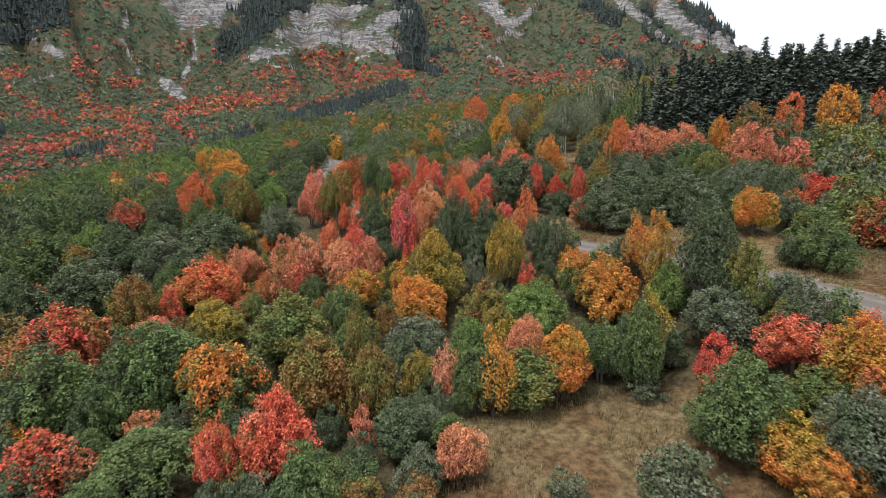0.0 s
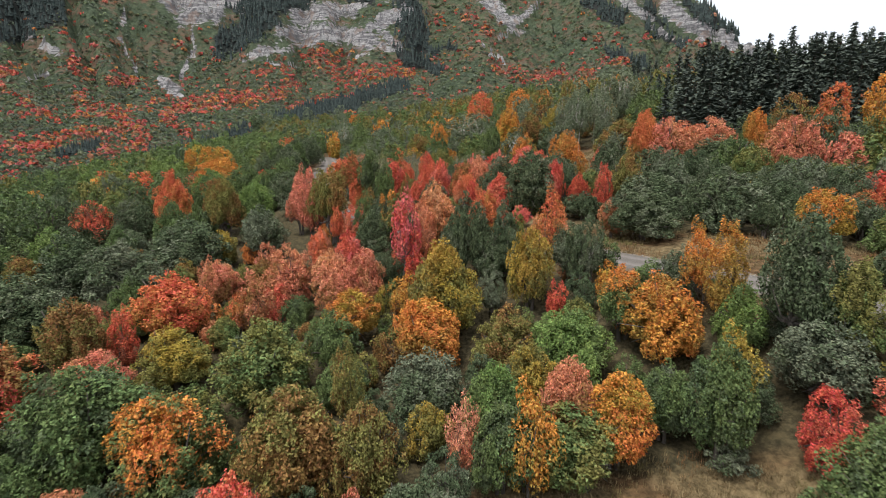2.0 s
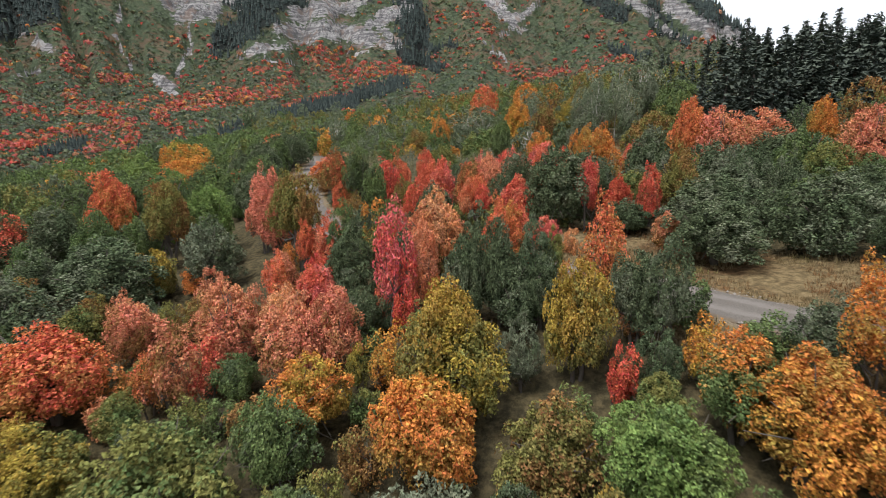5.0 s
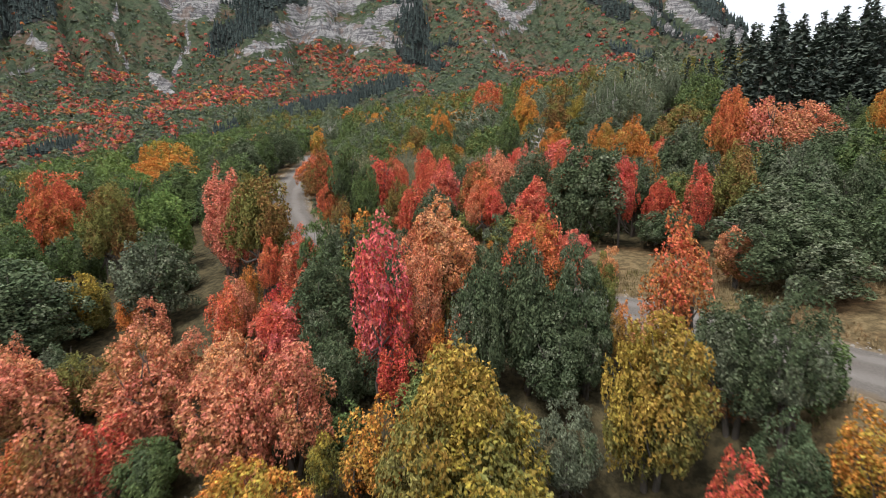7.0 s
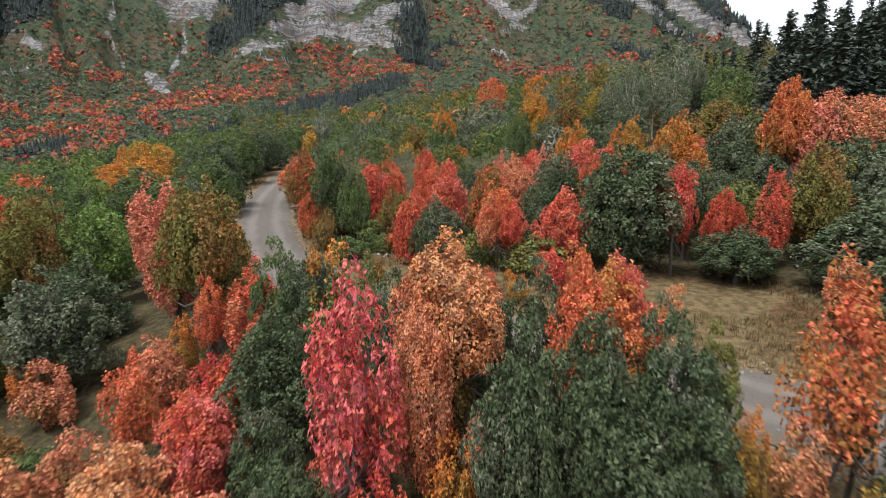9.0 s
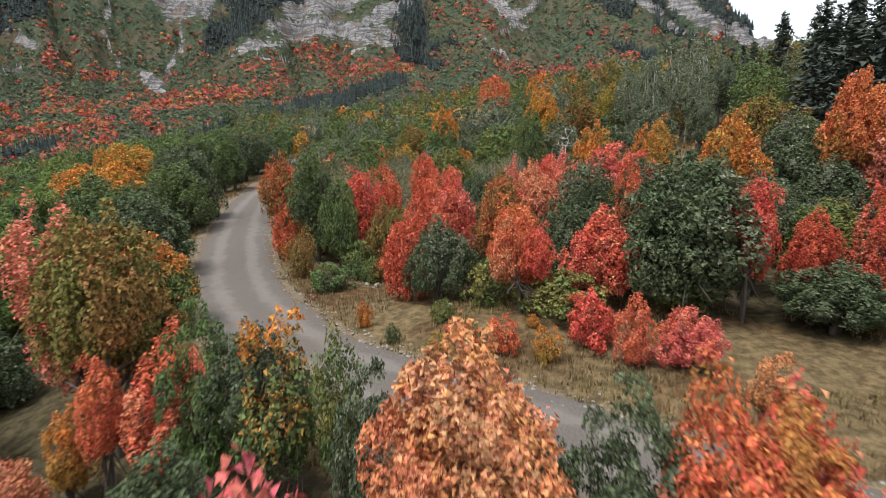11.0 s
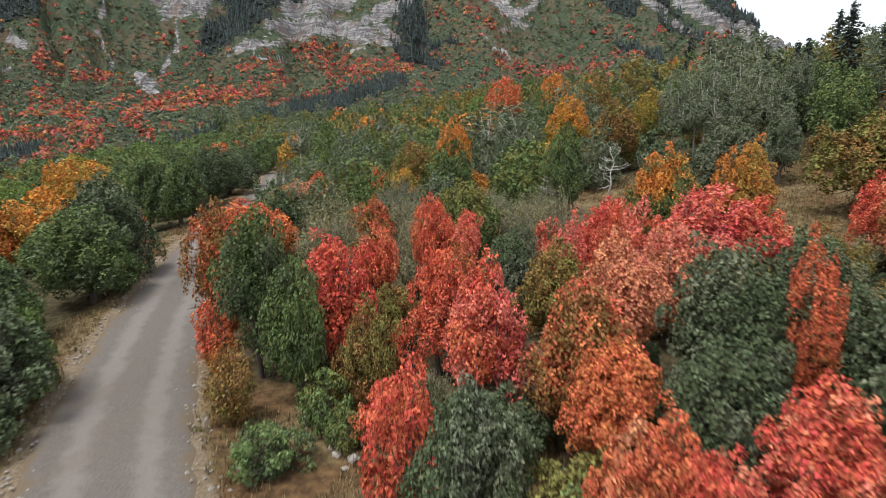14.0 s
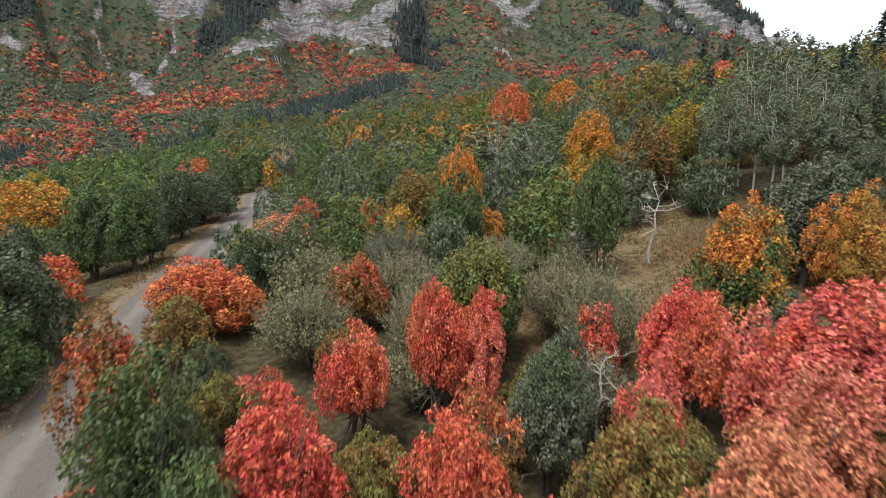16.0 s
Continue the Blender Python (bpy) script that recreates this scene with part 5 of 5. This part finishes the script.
VALLEY = (("oak", 0.24), ("green", 0.38), ("fresh", 0.12), ("olive", 0.10), ("turning", 0.05), ("flame", 0.06), ("orange", 0.05))
SLOPE = (("aspen", 0.14), ("grey", 0.16), ("oak", 0.11), ("green", 0.15), ("olive", 0.17), ("russet", 0.12), ("turning", 0.05), ("gold", 0.05), ("orange", 0.05))
RIGHT = (("oak", 0.50), ("grey", 0.16), ("green", 0.10), ("olive", 0.08), ("salmon", 0.07), ("rust_red", 0.05), ("flame", 0.04))
THICKET = (("oak", 0.34), ("wispy", 0.22), ("russet", 0.20), ("rust_red", 0.14), ("olive", 0.10))
WILLOWS = (("wispy", 0.55), ("olive", 0.25), ("russet", 0.20))
HOLLOW = (("oak", 0.30), ("green", 0.20), ("olive", 0.20), ("russet", 0.12), ("salmon", 0.10), ("flame", 0.08))
EDGE = (("green", 0.40), ("oak", 0.26), ("grey", 0.14), ("olive", 0.14), ("russet", 0.06))
ROUND = ("russet", "salmon", "gold", "flame", "turning", "orange", "red", "rust_red")
order = np.append(np.argsort(cand_y[:TRIES] + rng.uniform(0, 10, TRIES)), np.arange(TRIES, len(cand_x)))
for i in order:
    x, y, s = cand_x[i], cand_y[i], cand_s[i]
    behind = i >= TRIES
    if behind and abs(x) < 0.86 * max(y, 0) + 16 and y > 12:
        continue
    if s < -3 and y > 56 or s > 14 and y < 97 and x > 22:
        r, tall = rng.uniform(1.6, 3.2), rng.uniform(1.65, 2.55)
    elif y >= 97:
        r, tall = (rng.uniform(1.8, 3.2), rng.uniform(1.9, 2.5)) if y < 150 else (rng.uniform(2.2, 3.6), rng.uniform(1.9, 2.6))
    else:
        r, tall = rng.uniform(0.9, 2.1), rng.uniform(1.5, 2.2)
    if (abs(s) < 3.0 + r * 0.8 and y < 162) or open_grass(x, y, s):
        continue
    if np.any((px - x) ** 2 + (py - y) ** 2 < ((pr + r) * (1.0 if s < -3 and y > 56 else 0.94 if y > 97 and (x > 10 or s < 0 or y > 118) else 0.70)) ** 2):
        continue
    px, py, pr = np.append(px, x), np.append(py, y), np.append(pr, r)
    if s < -3 and y > 60:
        table = VALLEY
    elif y > 110:
        table = SLOPE
    elif s > 5 and 70 < y < 97 and x < 22:
        table = THICKET
    elif s > 5 and y >= 97 and x < 16:
        table = WILLOWS
    elif s < -3 and x < 0 and 38 < y:
        table = HOLLOW
    elif s > 5:
        table = RIGHT
    else:
        table = EDGE
    u = 0.5 + 0.5 * math.sin(9.0 * hash_noise(np.array([x / 15.0]), np.array([y / 15.0]), 6)[0] + 1.3 * rng.normal())
    tint = pick_tint(table, min(0.999, 0.35 * u + 0.65 * rng.random()))
    if not behind and y < 104 and abs(x) < 0.55 * y + 8:
        form = "wispy" if tint == "wispy" else "aspen" if tint == "aspen" else "maple" if tint in ROUND or tint in ("green", "fresh", "olive") else "oak"
        plant(form, tint, round(x, 1), round(y, 1), round(2 * r, 1), round(min(2 * r * tall / 1.9, 9.0), 1))
    else:
        zone = "back" if behind else "far" if y > 165 else "mid" if s > 3 and y > 90 else "side"
        fill.setdefault((zone, tint), []).append((x, y, cand_z[i], r, tall))


def crowns_of(form, detail):
    """Leaf corners of the model crowns of one form, a share of the leaves, set on the ground at the origin, one metre in half-width and in half-height."""
    out = []
    for w, h, clear, crown_me, _ in FORMS[form]:
        co = np.empty(len(crown_me.vertices) * 3, np.float32)
        crown_me.vertices.foreach_get("co", co)
        co = co.reshape(-1, 3, 3) + np.array((0, 0, clear * 0.6 + h / 2))
        pick = np.random.default_rng(1).permutation(len(co))[:detail]
        mid = co[pick].mean(1, keepdims=True)
        grow = min(5.0, math.sqrt(len(co) / len(pick)) * 0.84)
        out.append((mid + (co[pick] - mid) * grow) / np.array((w / 2, w / 2, h / 2)))
    return out


for (zone, tint), spots in fill.items():
    rng = np.random.default_rng(len(spots))
    models = crowns_of("wispy" if tint == "wispy" else "aspen" if tint == "aspen" else "maple" if tint in ROUND or tint in ("green", "fresh", "olive") else "oak", {"back": 160, "mid": 3000, "side": 1500, "far": 600}[zone])
    corners = []
    for x, y, z, r, tall in spots:
        m = models[rng.integers(len(models))]
        w = rng.uniform(0, 6.28)
        turn = np.array(((math.cos(w), -math.sin(w), 0), (math.sin(w), math.cos(w), 0), (0, 0, 1)))
        corners.append((m @ turn.T) * np.array((r, r, r * tall / 1.9)) + np.array((x, y, z)))
    v = np.concatenate(corners).reshape(-1, 3)
    tagged(new("far_wood", mesh_of("far_wood", v, np.arange(len(v)).reshape(-1, 3), LEAVES[tint])), TINT_WORDS[tint] + " young trees filling the wood", "woodland", kind="stuff")


# ---------------------------------------------------------------- dead trees
def dead_tree(x, y, height, seed, label):
    """A bare pale trunk with crooked, forking branches."""
    rng = np.random.default_rng(seed)
    thing = tagged(new("dead_tree"), label, "tree")
    thing.matrix_world = pose(x, y, float(ground_height(x, y)[0]), 0, 0, rng.uniform(0, 360))
    spine = [np.array((0, 0, -0.4))]
    for k in range(6):
        spine.append(np.array((rng.normal(0, 0.035) * height, rng.normal(0, 0.035) * height, height * (k + 1) / 6)) * np.array((0.5 + k / 10, 0.5 + k / 10, 1)))
    v, f = tube(spine, [0.022 * height * (1 - 0.14 * k) for k in range(7)], 7)
    part = new("trunk", mesh_of("dead_trunk", v, f, pale_mat, True))
    part.parent = thing
    for k in range(11):
        t = rng.uniform(0.35, 0.98)
        i = min(5, int(t * 6))
        root = spine[i] + (spine[i + 1] - spine[i]) * (t * 6 - i)
        w, long = rng.uniform(0, 6.28), height * rng.uniform(0.16, 0.36) * (1.25 - t * 0.6)
        tip = root + np.array((math.cos(w) * long, math.sin(w) * long, long * rng.uniform(-0.1, 0.7)))
        bend = (root + tip) / 2 + rng.normal(0, 0.12, 3) * long
        pieces = [tube([root, bend, tip], [0.0075 * height, 0.0045 * height, 0.0015 * height], 5)]
        for j in range(4):
            q = bend + (tip - bend) * rng.uniform(0, 0.9)
            e = q + rng.normal(0, 0.28, 3) * long + np.array((0, 0, 0.1 * long))
            pieces.append(tube([q, (q + e) / 2 + rng.normal(0, 0.05, 3) * long, e], [0.0045 * height, 0.003 * height, 0.001 * height], 4))
        v, f = joined(pieces)
        branch = new("branch", mesh_of("dead_branch", v, f, pale_mat, True))
        branch.parent = thing
    return thing


dead_tree(12.2, 111.4, 5.5, 3, "bare white dead aspen with crooked branches in the glade")
dead_tree(6.9, 110.6, 4.2, 8, "slender bare grey dead tree in the dry grass")
dead_tree(3.2, 92.0, 3.6, 12, "bare grey dead sapling among the bushes")
dead_tree(-1.2, 87.5, 3.4, 15, "bare twiggy dead sapling among the red maples")

# ---------------------------------------------------------------- stones by the road
n = Nodes("pale_stone", 0.9, 0.15)
stone_mat = n.done(n.mix(n.noise(n.coords(), 5, 5, 0.65), (0.16, 0.145, 0.13), (0.46, 0.43, 0.39)))


def stone(x, y, size, seed):
    rng = np.random.default_rng(seed)
    bm = bmesh.new()
    bmesh.ops.create_icosphere(bm, subdivisions=2, radius=size / 2)
    for v in bm.verts:
        d = v.co.normalized()
        k = 1 + 0.35 * noise.noise(d * 1.6 + Vector((seed * 3.1, 0, 0))) + 0.12 * noise.noise(d * 4.5 + Vector((0, seed * 1.7, 0)))
        v.co = v.co * k
        v.co.z *= 0.65
    me = bpy.data.meshes.new("stone")
    bm.to_mesh(me)
    bm.free()
    me.materials.append(stone_mat)
    ob = tagged(new("stone", me), "pale grey rough limestone boulder lying on the bank", "stone", "stones on the bank")
    ob.matrix_world = pose(x, y, float(ground_height(x, y)[0]) + size * 0.12, rng.uniform(-15, 15), rng.uniform(-15, 15), rng.uniform(0, 360))
    return ob


stone(-7.8, 80.9, 0.55, 1)
stone(-7.6, 80.3, 0.30, 2)
stone(-6.2, 78.4, 0.35, 3)
stone(-5.6, 78.1, 0.42, 4)
stone(-5.8, 77.6, 0.25, 5)
stone(-6.5, 78.9, 0.22, 6)
stone(-1.4, 72.9, 0.28, 7)
stone(6.9, 70.0, 0.30, 8)
stone(7.6, 70.6, 0.22, 9)
stone(-9.3, 77.9, 0.20, 10)
stone(-8.2, 74.6, 0.24, 11)

# ---------------------------------------------------------------- dry grass
n = Nodes("dry_grass_blades", 0.85, 0.1)
rnd = n.add("ShaderNodeNewGeometry").outputs["Random Per Island"]
drift = n.noise(n.place(), 0.22, 3, 0.6)
straw = n.mix(rnd, (0.13, 0.095, 0.048), (0.33, 0.255, 0.14))
green = n.mix(rnd, (0.10, 0.10, 0.035), (0.24, 0.20, 0.08))
rust = n.mix(rnd, (0.13, 0.065, 0.03), (0.27, 0.15, 0.07))
grass_mat = n.done(n.mix(n.ramp(drift, 0.52, 0.66), n.mix(n.ramp(drift, 0.48, 0.36), straw, rust), green))


def grass(name, label, xs, ys, tall, seed):
    """Tufts of bent blades: one mesh of many slim triangles."""
    rng = np.random.default_rng(seed)
    z = ground_height(xs, ys)
    m, k = len(xs), 5
    w = rng.uniform(0, 2 * math.pi, (m, k))
    h = tall * rng.uniform(0.45, 1.2, (m, 1)) * rng.uniform(0.7, 1.2, (m, k))
    root = np.stack((xs[:, None] + 0.10 * np.cos(w), ys[:, None] + 0.10 * np.sin(w), np.repeat(z[:, None], k, 1) - 0.03), -1)
    lean = 0.55 * h * rng.uniform(0.2, 1.1, (m, k))
    tip = root + np.stack((np.cos(w) * lean, np.sin(w) * lean, h), -1)
    side = np.stack((-np.sin(w), np.cos(w), np.zeros_like(w)), -1) * 0.022
    v = np.stack((root - side, root + side, tip), 2).reshape(-1, 3)
    return tagged(new(name, mesh_of(name, v, np.arange(len(v)).reshape(-1, 3), grass_mat)), label, "grass", kind="stuff")


rng = np.random.default_rng(9)
ex, ey = rng.uniform(-30, 36, 110000), rng.uniform(16, 125, 110000)
es, _ = road_offset(ex, ey)
clear_of_road = np.abs(es) > 2.9 + 0.4 * fractal(ex / 1.5, ey / 1.5, 2, 4)
bank = (es > 0) & (es < 14) & (ey < 84)
meadow = (es > -30) & (es < -8) & (ex > 0) & (ex < 18) & (ey < 33)
glade = (es > 22) & (es < 58) & (ey > 96)
verge = (es < 0) & (es > -5.5)
lush = fractal(ex / 3.5, ey / 3.5, 2, 14) > -0.35
take = clear_of_road & (bank | meadow | glade | verge) & lush
take = np.flatnonzero(take)[:24000]
grass("dry_grass", "dry tan and rusty grass tufts on the open ground", ex[take], ey[take], 0.32, 3)

# ---------------------------------------------------------------- gravel thrown up along the road's edges
rng = np.random.default_rng(21)
pick = rng.integers(0, int((LINE[:, 1] < 130).sum()), 3200)
edge_side = np.where(rng.random(3200) < 0.5, -1.0, 1.0)
reach = WIDE + rng.normal(0.25, 0.30, 3200)
hx = LINE[pick, 0] + LINE_DIR[pick, 1] * reach * edge_side + rng.normal(0, 0.3, 3200)
hy = LINE[pick, 1] - LINE_DIR[pick, 0] * reach * edge_side + rng.normal(0, 0.3, 3200)
hz = ground_height(hx, hy)
chip = np.array(((1, 0, 0), (-0.9, 0.2, 0), (0.1, 1, 0), (0, -0.9, 0.1), (0.1, 0, 0.8), (0, 0, -0.6)), float)
chip_faces = np.array(((0, 2, 4), (2, 1, 4), (1, 3, 4), (3, 0, 4), (2, 0, 5), (1, 2, 5), (3, 1, 5), (0, 3, 5)))
bits = rng.uniform(0.03, 0.11, (3200, 1, 1)) * chip[None] * rng.uniform(0.6, 1.3, (3200, 6, 3)) + np.stack((hx, hy, hz + 0.02), -1)[:, None, :]
tagged(new("gravel", mesh_of("gravel", bits.reshape(-1, 3), (chip_faces[None] + 6 * np.arange(3200)[:, None, None]).reshape(-1, 3), stone_mat)),
       "loose grey gravel heaped along the road edges", "gravel", kind="stuff")
